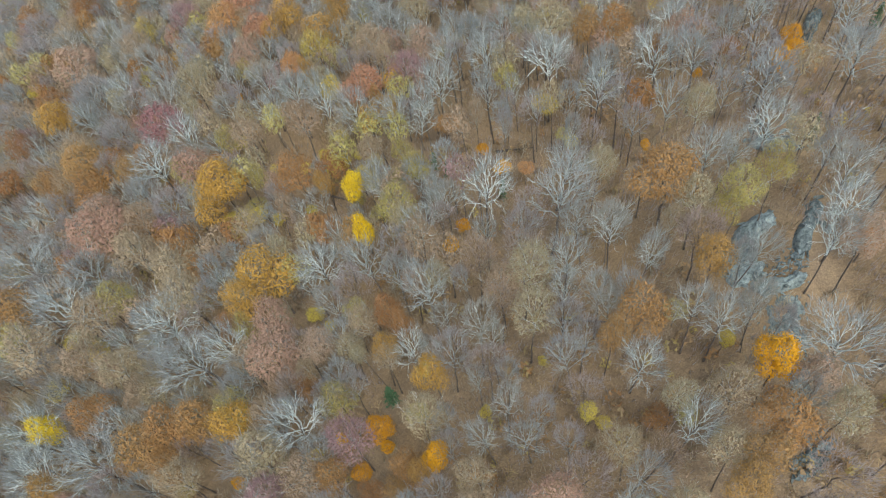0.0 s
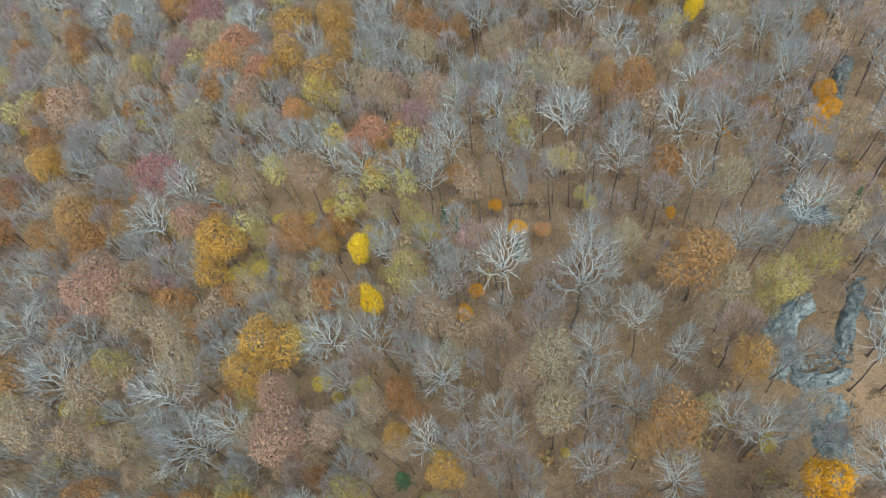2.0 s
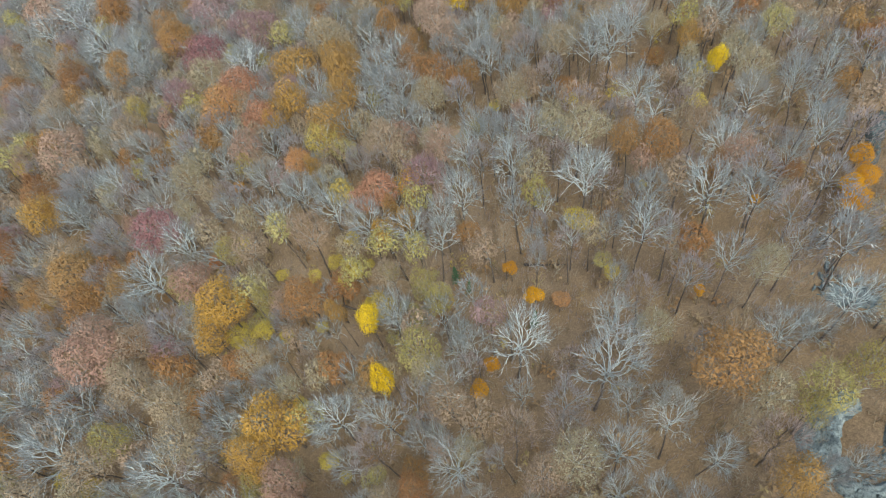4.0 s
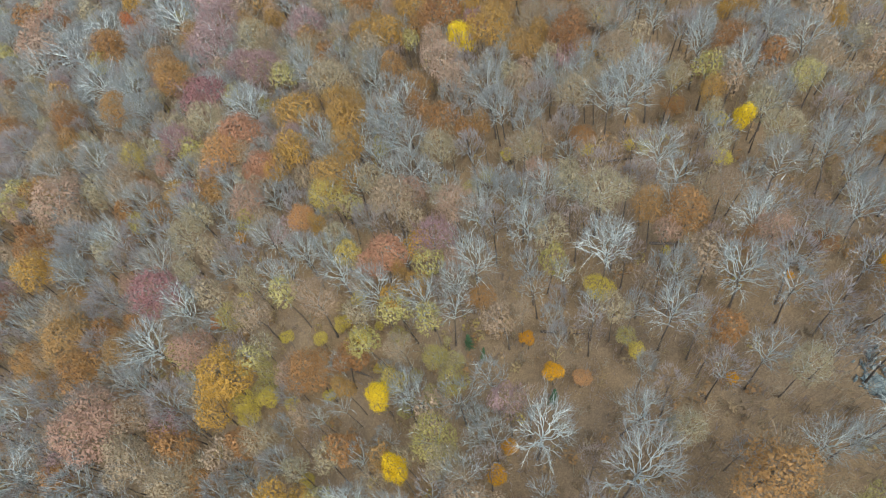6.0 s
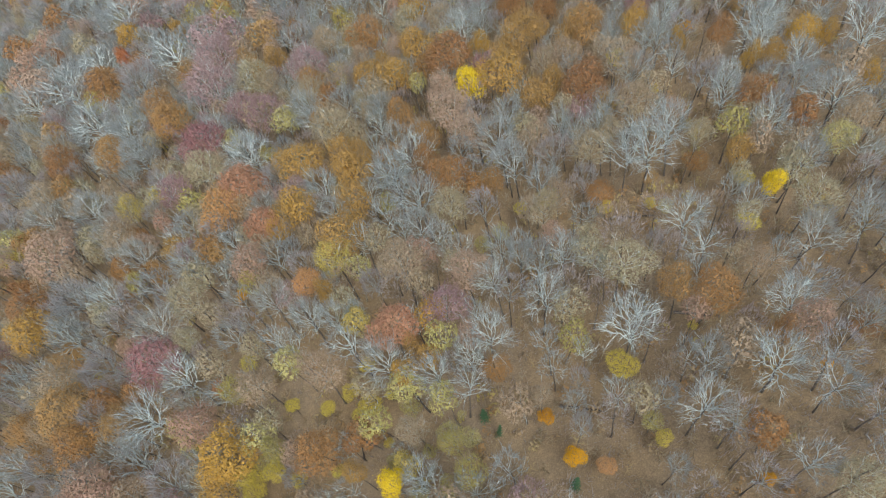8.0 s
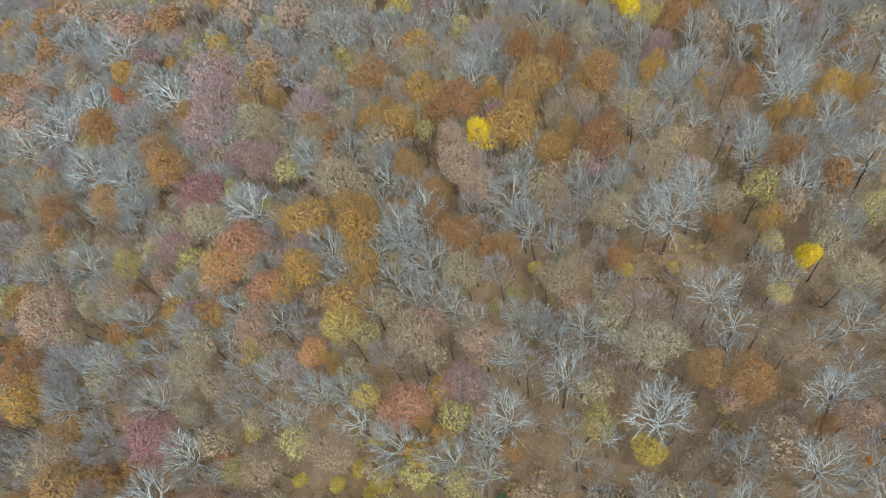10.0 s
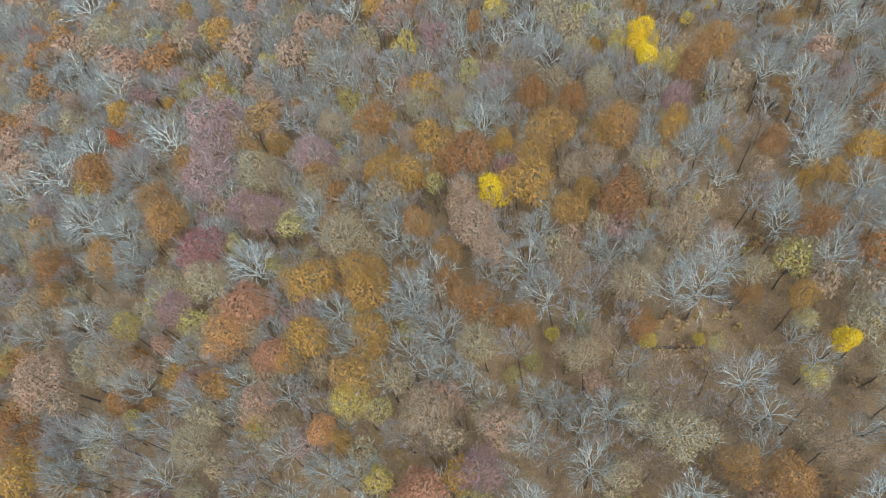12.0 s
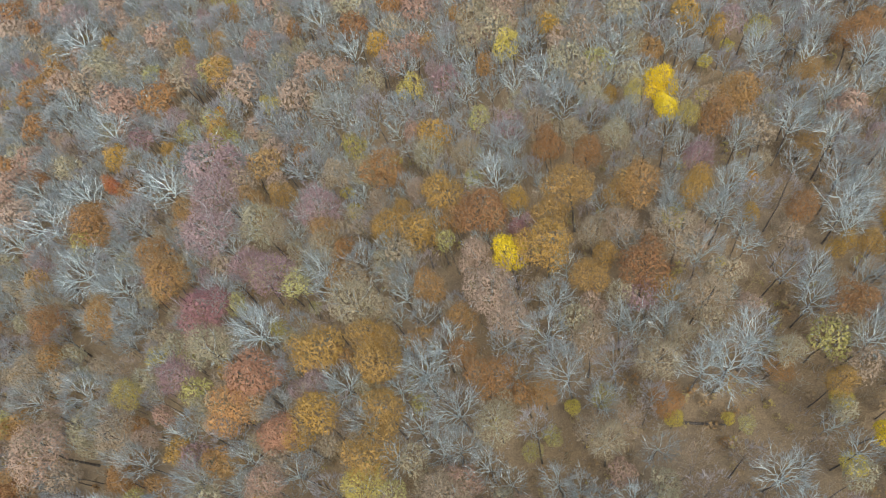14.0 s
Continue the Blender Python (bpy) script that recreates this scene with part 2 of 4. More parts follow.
def grow(seed, limbs=10, second=4, third=3, twigs=4, clumps=0, leaves=0, leaf_size=0.55, fork=0.42, deep=0.28, twig_r=0.024, limb_r=0.08, wander=0.13, steps=3, puff=0.55, sprays=0, spray=1.0, haze=0, sides=6):
    """One tree of 20 m with a crown 5 m in radius: the trunk's and the crown's triangles. Crown slots: 0 limbs, 1 twigs, 2 leaves."""
    rng = random.Random(seed)
    trunk, crown = Web(), Web()
    sway = [Vector((rng.gauss(0, 0.12) * z / 5, rng.gauss(0, 0.12) * z / 5, z)) for z in (-0.8, 2, 5, 8, 11, 13.5, 15.5)]
    girth = [0.34, 0.23, 0.2, 0.18, 0.15, 0.11, 0.05]
    trunk.tube(sway if sides > 4 else sway[::2], girth if sides > 4 else girth[::2], sides, 0)
    mid = Vector((0, 0, 20 * (1 - deep)))
    lumps = [(rng.random() * 6.28, 0.12 + 0.1 * rng.random(), 2 + rng.randrange(3)) for _ in range(3)]

    def shell(turn, up, k=1.0):
        bulge = 1 + sum(a * math.sin(n * turn + ph) for ph, a, n in lumps) * 0.7
        return mid + Vector((math.cos(turn) * math.cos(up) * 5 * bulge, math.sin(turn) * math.cos(up) * 5 * bulge, math.sin(up) * 20 * deep)) * k

    turn = rng.random() * 6.28
    for i in range(limbs):
        s = (i + 0.5) / limbs
        turn += 2.4 + rng.gauss(0, 0.25)
        up = math.asin(min(1, s ** 0.9)) * 1.0 - 0.3 + rng.gauss(0, 0.08)
        end = shell(turn, up, 0.82 + 0.12 * rng.random())
        foot, _ = between(sway, (fork + 0.24 * s) * 20 / 16.5 + 0.05 * rng.random())
        knee = foot.lerp(end, 0.45) + Vector((0, 0, -0.3 + 1.0 * rng.random()))
        lp = bow(rng, foot, knee, end, steps, wander)
        r = limb_r * (0.8 + 0.4 * rng.random())
        crown.tube(lp, [r * (1 - 0.8 * k / steps) for k in range(steps + 1)], 4 if limb_r > 0.14 else 3, 0)
        length = (end - foot).length
        for j in range(second):
            s2 = 0.35 + 0.62 * (j + rng.random() * 0.8) / second
            p2, d2 = between(lp, s2)
            out = (p2 - mid * 0.9).normalized()
            w2 = (side_way(rng, d2, 0.75) + 0.45 * out).normalized()
            l2 = length * (0.5 - 0.25 * s2) * (0.8 + 0.4 * rng.random())
            e2 = p2 + w2 * l2
            r2 = r * (0.62 - 0.3 * s2)
            sp = bow(rng, p2, p2.lerp(e2, 0.5) + Vector((0, 0, 0.1)) - out * 0.15, e2, 2, wander * 0.6)
            if limb_r > 0.11 and steps > 3:
                crown.tube(sp, [r2, r2 * 0.7, r2 * 0.25], 3, 0)
            else:
                crown.spike(p2, e2, r2, 0)
            for k in range(third):
                p3, d3 = between(sp, 0.25 + 0.75 * (k + rng.random()) / third)
                w3 = (side_way(rng, d3, 0.7) + 0.4 * out + Vector((0, 0, 0.15))).normalized()
                e3 = p3 + w3 * (1.0 + 0.9 * rng.random())
                crown.blade(p3, e3, max(r2 * 0.5, twig_r * 1.3), rng, 0)
                for _ in range(twigs):
                    p4 = p3.lerp(e3, 0.1 + 0.9 * rng.random())
                    w4 = side_way(rng, w3, 0.4 + 0.4 * rng.random()) + Vector((0, 0, 0.45)) + 0.25 * out
                    crown.blade(p4, p4 + w4 * (0.8 + 0.8 * rng.random()), twig_r, rng, 1)
    for _ in range(haze):
        up = math.asin(rng.uniform(-0.15, 0.98))
        p = shell(rng.random() * 6.28, up, rng.uniform(0.66, 0.97))
        out = (p - mid * 0.8).normalized()
        way = (out + Vector((rng.gauss(0, 0.35), rng.gauss(0, 0.35), 0.2 + rng.gauss(0, 0.25)))).normalized()
        crown.blade(p, p + way * rng.uniform(0.6, 1.3), twig_r * 1.15, rng, 1)
    if leaves:
        lobes = []
        count = 5 + rng.randrange(3)
        for i in range(count):
            a = 6.28 * i / count + rng.gauss(0, 0.25)
            far = 2.7 * (0.75 + 0.5 * rng.random())
            size = 2.3 * (0.75 + 0.5 * rng.random())
            lobes.append((mid + Vector((math.cos(a) * far, math.sin(a) * far, rng.uniform(-1.6, 1.2) * deep / 0.24)), size))
        lobes.append((mid + Vector((rng.gauss(0, 0.6), rng.gauss(0, 0.6), 20 * deep - 2.6)), 2.9))
        weight = sum(z * z for _, z in lobes)
        cores = []
        for heart, size in lobes:
            turn = rng.random() * 6.28
            here = int(clumps * size * size / weight)
            for i in range(here):
                turn += 2.4
                up = math.asin(-0.4 + 1.39 * (i + 0.5) / here)
                out = Vector((math.cos(turn) * math.cos(up), math.sin(turn) * math.cos(up), math.sin(up)))
                core = heart + out * size * (0.88 + 0.2 * rng.random())
                if all((core - h).length > 0.82 * z for h, z in lobes if h is not heart):
                    cores.append((core, out))
        for k in range(leaves + sprays):
            core, out = cores[k % len(cores)]
            o = Vector((rng.gauss(0, 1), rng.gauss(0, 1), rng.gauss(0, 0.8)))
            o -= out * (0.6 * o.dot(out))
            face = o.normalized() * 0.3 + out + Vector((0, 0, 0.45))
            if k < sprays:
                crown.leaf(core - out * 0.3 + o * puff * 0.8, spray * (0.6 + 0.8 * rng.random()), face, rng, 2)
            else:
                crown.leaf(core + o * puff * (0.6 + 0.7 * rng.random()), leaf_size * (0.55 + 0.9 * rng.random()), face, rng, 2)
    tv, tf, tm = trunk.arrays()
    cv, cf, cm = crown.arrays()
    reach = np.percentile(np.hypot(cv[:, 0], cv[:, 1]), 93)
    high = np.percentile(cv[:, 2], 99.5)
    cv[:, :2] *= 5.0 / reach
    tv[:, :2] *= 5.0 / reach
    cv[:, 2] *= 20.0 / high
    tv[:, 2] *= 20.0 / high
    return (tv, tf, tm), (cv, cf, cm)


def grow_fir(seed):
    rng = random.Random(seed)
    trunk, crown = Web(), Web()
    trunk.tube([Vector((0, 0, z)) for z in (-0.6, 7, 14, 19.5)], [0.3, 0.22, 0.12, 0.03], 6, 0)
    for i in range(46):
        z = 2.5 + 17 * i / 46
        r = 5.0 * (1 - z / 20.5) ** 0.85 * (0.8 + 0.3 * rng.random())
        a = i * 2.4
        tip = Vector((math.cos(a) * r, math.sin(a) * r, z - 0.25 * r))
        root = Vector((0, 0, z))
        crown.spike(root, tip, 0.05, 0)
        for _ in range(26):
            q = root.lerp(tip, 0.2 + 0.8 * rng.random()) + Vector((rng.gauss(0, 0.3), rng.gauss(0, 0.3), rng.gauss(0, 0.15)))
            crown.leaf(q, 0.7, Vector((0, 0, 1)), rng, 2)
    return trunk.arrays(), crown.arrays()


LEAFY = dict(limbs=7, second=3, third=2, twigs=1, clumps=300, leaves=3300, leaf_size=0.31, puff=0.72, sprays=900, spray=0.62, limb_r=0.06, deep=0.22, fork=0.48)
LOOSE = dict(limbs=8, second=3, third=2, twigs=2, clumps=300, leaves=2900, leaf_size=0.3, puff=0.85, sprays=650, spray=0.58, limb_r=0.06, deep=0.22, fork=0.48, haze=350, twig_r=0.034)
SPARSE = dict(limbs=9, second=3, third=3, twigs=3, clumps=240, leaves=2200, leaf_size=0.3, puff=0.75, twig_r=0.04, sprays=400, spray=0.5, deep=0.2, fork=0.5, haze=450)
KINDS = {
    "pale_limbed_tree": dict(mats=(PALE, TWIG_PALE), n=7, grow=dict(limbs=13, second=6, third=3, twigs=2, limb_r=0.115, twig_r=0.035, steps=5, wander=0.25, fork=0.45, haze=700, deep=0.23)),
    "bare_tree": dict(mats=(LIMB, TWIG), n=6, grow=dict(limbs=11, second=5, third=2, twigs=3, limb_r=0.105, twig_r=0.045, steps=4, wander=0.2, haze=1000, deep=0.2, fork=0.5)),
    "slender_bare_tree": dict(mats=(LIMB_BROWN, THICKET), n=4, grow=dict(limbs=10, second=4, third=3, twigs=3, limb_r=0.075, twig_r=0.045, haze=800, deep=0.2, fork=0.5)),
    "tan_leaved_tree": dict(mats=(LIMB, BRUSH, LEAF["tan"]), n=4, grow=SPARSE),
    "russet_tree": dict(mats=(LIMB_BROWN, BRUSH, LEAF["russet"]), n=4, grow=LOOSE),
    "golden_tree": dict(mats=(LIMB_BROWN, BRUSH, LEAF["gold"]), n=3, grow=LOOSE),
    "yellow_tree": dict(mats=(LIMB, BRUSH, LEAF["yellow"]), n=3, grow=SPARSE),
    "olive_tree": dict(mats=(LIMB, BRUSH, LEAF["olive"]), n=3, grow=SPARSE),
    "red_tree": dict(mats=(LIMB_BROWN, BRUSH, LEAF["red"]), n=3, grow=LEAFY),
    "salmon_tree": dict(mats=(LIMB, BRUSH, LEAF["salmon"]), n=3, grow=LOOSE),
    "mauve_tree": dict(mats=(LIMB, LEAF["mauve"], LEAF["mauve"]), n=3, grow=dict(SPARSE, haze=800)),
    "bright_golden_tree": dict(mats=(LIMB_BROWN, BRUSH, LEAF["bright_gold"]), n=3, grow=LEAFY),
    "bright_yellow_tree": dict(mats=(LIMB_BROWN, BRUSH, LEAF["bright_yellow"]), n=3, grow=LEAFY),
    "lemon_tree": dict(mats=(LIMB_BROWN, BRUSH, LEAF["lemon"]), n=3, grow=LOOSE),
    "coral_tree": dict(mats=(LIMB_BROWN, BRUSH, LEAF["coral"]), n=2, grow=LEAFY),
    "plum_tree": dict(mats=(LIMB, LEAF["plum"], LEAF["plum"]), n=2, grow=LOOSE),
    "amber_tree": dict(mats=(LIMB_BROWN, BRUSH, LEAF["amber"]), n=2, grow=LOOSE),
    "fir_tree": dict(mats=(LIMB_BROWN, TWIG, LEAF["fir"]), n=1, grow=None),
}
# the same trees with fewer twigs and leaves, for the woods farther off
FAR_GROW = {
    "pale_limbed_tree": dict(limbs=11, second=5, third=1, twigs=2, limb_r=0.13, twig_r=0.075, haze=300, deep=0.2, fork=0.5, wander=0.25),
    "bare_tree": dict(limbs=9, second=3, third=1, twigs=3, limb_r=0.1, twig_r=0.09, haze=440, deep=0.19, fork=0.52, wander=0.2),
    "slender_bare_tree": dict(limbs=8, second=3, third=1, twigs=3, limb_r=0.085, twig_r=0.09, haze=320, deep=0.19, fork=0.52),
    "tan_leaved_tree": dict(limbs=6, second=3, third=1, twigs=2, clumps=150, leaves=560, leaf_size=0.56, puff=0.7, twig_r=0.07, sprays=130, spray=0.95, deep=0.19, fork=0.52, haze=120),
    "mauve_tree": dict(limbs=6, second=3, third=1, twigs=2, clumps=150, leaves=560, leaf_size=0.56, twig_r=0.07, puff=0.7, sprays=130, spray=0.95, deep=0.19, fork=0.52, haze=150),
    "olive_tree": dict(limbs=6, second=3, third=1, twigs=2, clumps=150, leaves=560, leaf_size=0.56, twig_r=0.07, puff=0.7, sprays=130, spray=0.95, deep=0.19, fork=0.52, haze=120),
}
FAR_LEAFY = dict(limbs=5, second=2, third=1, twigs=0, clumps=190, leaves=800, leaf_size=0.54, puff=0.72, sprays=220, spray=1.0, limb_r=0.06, deep=0.2, fork=0.5)
LABELS = {
    "pale_limbed_tree": ("leafless broadleaf tree with spreading silvery-white limbs", "pale bare trees"),
    "bare_tree": ("leafless grey forest tree with a haze of fine twigs", "grey bare trees"),
    "slender_bare_tree": ("slender leafless tree with brown ascending branches", "slender bare trees"),
    "tan_leaved_tree": ("late autumn tree with sparse withered tan leaves", "tan-leaved trees"),
    "russet_tree": ("autumn oak with a dense rust-brown leafy crown", "russet trees"),
    "golden_tree": ("autumn tree with a dull golden-brown leafy crown", "golden trees"),
    "yellow_tree": ("small autumn tree with thin dull yellow leaves", "yellow trees"),
    "bright_golden_tree": ("autumn tree with a glowing orange-gold leafy crown", "orange trees"),
    "bright_yellow_tree": ("autumn tree with a vivid lemon-yellow leafy crown", "bright yellow trees"),
    "lemon_tree": ("small understorey tree with soft lemon-yellow leaves", "lemon trees"),
    "coral_tree": ("autumn tree with a rounded coral-pink leafy crown", "coral trees"),
    "plum_tree": ("autumn tree with a dense plum-red leafy crown", "plum trees"),
    "olive_tree": ("tree with thinning olive and yellow-green leaves", "olive-green trees"),
    "red_tree": ("autumn maple with a vivid red-orange crown", "red trees"),
    "salmon_tree": ("autumn tree with a rounded dusty salmon-pink crown", "salmon trees"),
    "mauve_tree": ("autumn tree with a dull mauve-purple crown", "mauve trees"),
    "amber_tree": ("autumn tree with a light amber-orange leafy crown", "amber trees"),
    "fir_tree": ("small dark green conifer among bare trees", "conifers"),
}
STOCK, FAR = {}, {}
for ki, (kind, spec) in enumerate(KINDS.items()):
    for i in range(spec["n"]):
        t, c = grow(100 * ki + i, **spec["grow"]) if spec["grow"] else grow_fir(5)
        if kind != "fir_tree":
            FAR[kind, i] = grow(100 * ki + i + 50, **FAR_GROW.get(kind, FAR_LEAFY), sides=4)
            STOCK[kind, i, "far"] = (mesh_from("trunk", *FAR[kind, i][0], [TRUNK]), mesh_from("crown", *FAR[kind, i][1], list(spec["mats"])))
        STOCK[kind, i] = (mesh_from("trunk", *t, [TRUNK]), mesh_from("crown", *c, list(spec["mats"])))
PLANTED = []
place_rng = random.Random(41)


def leaning(rng, x, y, high, radius):
    """The stance of a tree whose crown hangs over x, y: most lean a little down the slope, to the west."""
    tilt = pose(0, 0, 0, rng.gauss(0, 2.5), rng.gauss(-5, 3), 0)
    off = tilt @ Vector((0, 0, 0.78 * high))
    bx, by = x - off.x, y - off.y
    return Matrix.Translation((bx, by, ground(bx, by))) @ tilt @ pose(0, 0, 0, 0, 0, rng.random() * 360) @ Matrix.Diagonal((radius / 5, radius / 5, high / 20, 1))


def plant(kind, x, y, high, radius, light_from=235):
    which = place_rng.randrange(KINDS[kind]["n"])
    tree = new(kind)
    tree.empty_display_size = 0.5
    tree.matrix_basis = leaning(place_rng, x, y, high, radius)
    label, group = LABELS[kind]
    tagged(tree, label, "tree", group)
    for name, me in zip(("trunk", "crown"), STOCK[(kind, which, "far") if y > light_from and kind != "fir_tree" else (kind, which)]):
        new(name, me).parent = tree
    PLANTED.append((x, y, radius, high))


# ---- the ground ----
def axis(lo, hi, fine_lo, fine_hi, step):
    mid = list(np.arange(fine_lo, fine_hi + 0.1, step))
    left, right, d = [], [], step
    a = fine_lo
    while a > lo:
        d *= 1.35
        a -= d
        left.append(a)
    a, d = fine_hi, step
    while a < hi:
        d *= 1.35
        a += d
        right.append(a)
    return left[::-1] + mid + right


def build_ground():
    xs, ys = axis(-2500, 2500, -240, 150, 3.0), axis(-2500, 3500, -20, 460, 3.0)
    v = np.array([(x, y, ground(x, y)) for y in ys for x in xs])
    w = len(xs)
    f = []
    for j in range(len(ys) - 1):
        for i in range(w - 1):
            q = j * w + i
            f += [(q, q + 1, q + w + 1), (q, q + w + 1, q + w)]
    me = mesh_from("ground", v, np.array(f), np.zeros(len(f)), [LITTER])
    me.polygons.foreach_set("use_smooth", np.ones(len(f), dtype=bool))
    tagged(new("ground", me), "brown leaf-littered forest floor on a hillside", "ground", kind="structure")


build_ground()

# ---- the trees that stand out: x and y of the crown, height, crown radius ----
PALE_LIMBED_A = [(32.7, 28.9, 22.9, 3.3), (44.9, 29.4, 20.9, 2.7), (3.6, 32.7, 24.1, 2.7), (49.4, 34.9, 23.4, 5.7), (27.4, 38.3, 23.8, 3.7), (-67.3, 40.1, 28.3, 7.2), (-80.3, 40.4, 26.9, 5.4), (-27.4, 41.6, 27.4, 6.0), (38.9, 42.9, 22.0, 3.2), (42.0, 43.4, 20.4, 1.7), (4.1, 43.5, 22.7, 2.0), (-66.7, 48.9, 25.1, 3.5), (-84.9, 49.6, 27.1, 5.7), (54.3, 50.2, 20.9, 3.3), (47.3, 52.7, 20.6, 2.5), (57.1, 54.1, 21.2, 3.8), (19.5, 55.5, 22.7, 2.6), (32.8, 56.9, 22.4, 2.8), (-52.7, 59.1, 27.9, 6.6), (-44.8, 61.8, 26.5, 5.0), (-4.0, 63.4, 26.2, 4.8), (-60.6, 71.7, 28.3, 7.0), (44.7, 72.9, 22.0, 3.7), (49.7, 73.1, 20.2, 3.1)]
PALE_LIMBED_B = [(22.2, 73.8, 26.9, 6.5), (-16.4, 74.3, 26.0, 4.6), (54.9, 75.3, 21.6, 4.1), (-25.7, 76.5, 26.6, 5.2), (-86.9, 78.8, 28.3, 8.8), (25.1, 82.2, 23.9, 4.4), (9.7, 82.7, 26.6, 5.5), (-1.5, 84.6, 23.3, 2.6), (71.3, 85.8, 22.0, 4.9), (-1.3, 89.1, 23.0, 2.2), (-101.1, 92.7, 28.3, 7.9), (-13.9, 97.2, 25.1, 3.6), (32.9, 98.8, 24.0, 4.6), (43.6, 102.6, 23.3, 5.0), (-109.7, 104.7, 24.8, 4.0), (59.5, 108.0, 20.1, 2.7), (-73.6, 109.4, 26.2, 4.7), (65.7, 111.4, 20.1, 3.6), (49.8, 113.7, 21.7, 3.9), (-9.3, 115.3, 26.2, 4.8), (25.7, 115.9, 25.4, 5.2), (-71.9, 117.4, 27.7, 6.3), (-2.6, 118.4, 24.4, 3.7), (68.8, 119.2, 19.7, 3.2)]
PALE_LIMBED_C = [(-19.3, 119.7, 27.1, 5.7), (2.2, 121.3, 26.1, 4.8), (-64.4, 125.4, 26.6, 5.1), (13.1, 126.4, 25.8, 4.8), (67.0, 126.4, 20.5, 4.0), (74.3, 128.5, 19.8, 3.4), (-30.2, 132.9, 25.1, 3.6), (3.7, 133.6, 25.4, 4.1), (-25.3, 133.7, 23.9, 2.3), (-35.8, 133.9, 25.6, 4.1), (18.4, 135.2, 25.2, 4.5), (40.9, 136.2, 23.5, 5.0), (6.2, 141.2, 24.6, 4.0), (-98.3, 142.9, 26.1, 4.6), (65.7, 144.4, 20.3, 3.8), (-87.3, 150.2, 26.1, 4.6), (-66.6, 154.3, 26.3, 4.8), (62.5, 156.1, 21.8, 4.5), (39.3, 156.4, 25.1, 6.4), (-55.2, 156.9, 25.1, 4.3), (35.2, 157.2, 24.5, 5.3), (74.4, 157.2, 22.4, 5.4), (-10.6, 158.3, 27.1, 5.7), (-28.9, 159.8, 26.2, 4.8)]
PALE_LIMBED_D = [(44.5, 160.9, 23.5, 5.3), (57.1, 165.7, 21.7, 4.3), (66.4, 167.3, 20.2, 3.7), (31.7, 167.6, 23.3, 3.7), (-33.1, 168.5, 26.9, 5.5), (-16.2, 168.5, 27.3, 5.9), (23.6, 170.1, 24.2, 3.8), (73.6, 170.6, 20.7, 4.3), (59.6, 171.3, 19.9, 3.2), (34.4, 172.0, 23.0, 4.4), (-10.6, 172.5, 26.8, 5.4), (86.6, 172.9, 22.8, 5.9), (13.2, 178.8, 25.3, 4.3), (68.0, 179.1, 21.7, 4.6), (80.8, 180.7, 19.5, 3.2), (42.7, 180.8, 22.2, 4.5), (69.6, 183.1, 22.5, 5.4), (-53.8, 186.1, 27.9, 6.6), (73.8, 187.1, 19.8, 3.3), (49.6, 189.2, 22.0, 4.2), (47.3, 190.9, 21.7, 3.7), (39.5, 192.0, 22.4, 3.6), (-57.4, 192.1, 24.6, 3.8), (80.7, 192.6, 20.4, 4.1)]
PALE_LIMBED_E = [(52.0, 195.3, 21.4, 3.7), (41.2, 196.4, 22.4, 3.8), (-65.9, 200.4, 26.5, 5.0), (-39.3, 200.5, 26.7, 5.2), (74.1, 200.5, 21.7, 4.7), (68.9, 206.3, 21.9, 4.8), (58.2, 207.1, 21.3, 3.9), (-94.5, 210.2, 26.7, 6.8), (78.6, 211.7, 19.2, 2.7), (85.5, 212.3, 19.7, 3.4), (-120.5, 212.8, 25.7, 5.0), (4.9, 214.2, 27.5, 6.3), (-108.7, 217.5, 28.3, 8.0), (89.5, 220.4, 21.5, 4.5), (10.8, 220.7, 25.3, 4.1), (72.2, 234.1, 21.4, 4.3), (-136.0, 236.1, 27.3, 5.9), (-122.2, 238.0, 28.3, 9.4), (80.9, 239.9, 20.0, 2.9), (-86.0, 240.7, 28.3, 8.2), (22.8, 244.0, 25.0, 5.3), (54.0, 244.2, 20.1, 3.2), (15.5, 245.0, 24.4, 4.2), (-112.9, 246.1, 28.3, 7.1)]
PALE_LIMBED_F = [(-38.0, 247.8, 24.6, 3.8), (2.4, 249.2, 25.2, 4.6), (-134.6, 255.8, 26.2, 4.7), (-34.1, 263.6, 24.8, 4.0), (-0.6, 266.7, 25.3, 4.6), (-110.2, 270.9, 28.3, 8.0), (-29.1, 278.2, 27.6, 6.2), (-121.5, 284.8, 25.1, 4.3), (-39.7, 296.3, 27.9, 6.5), (-134.0, 327.3, 28.3, 10.7)]
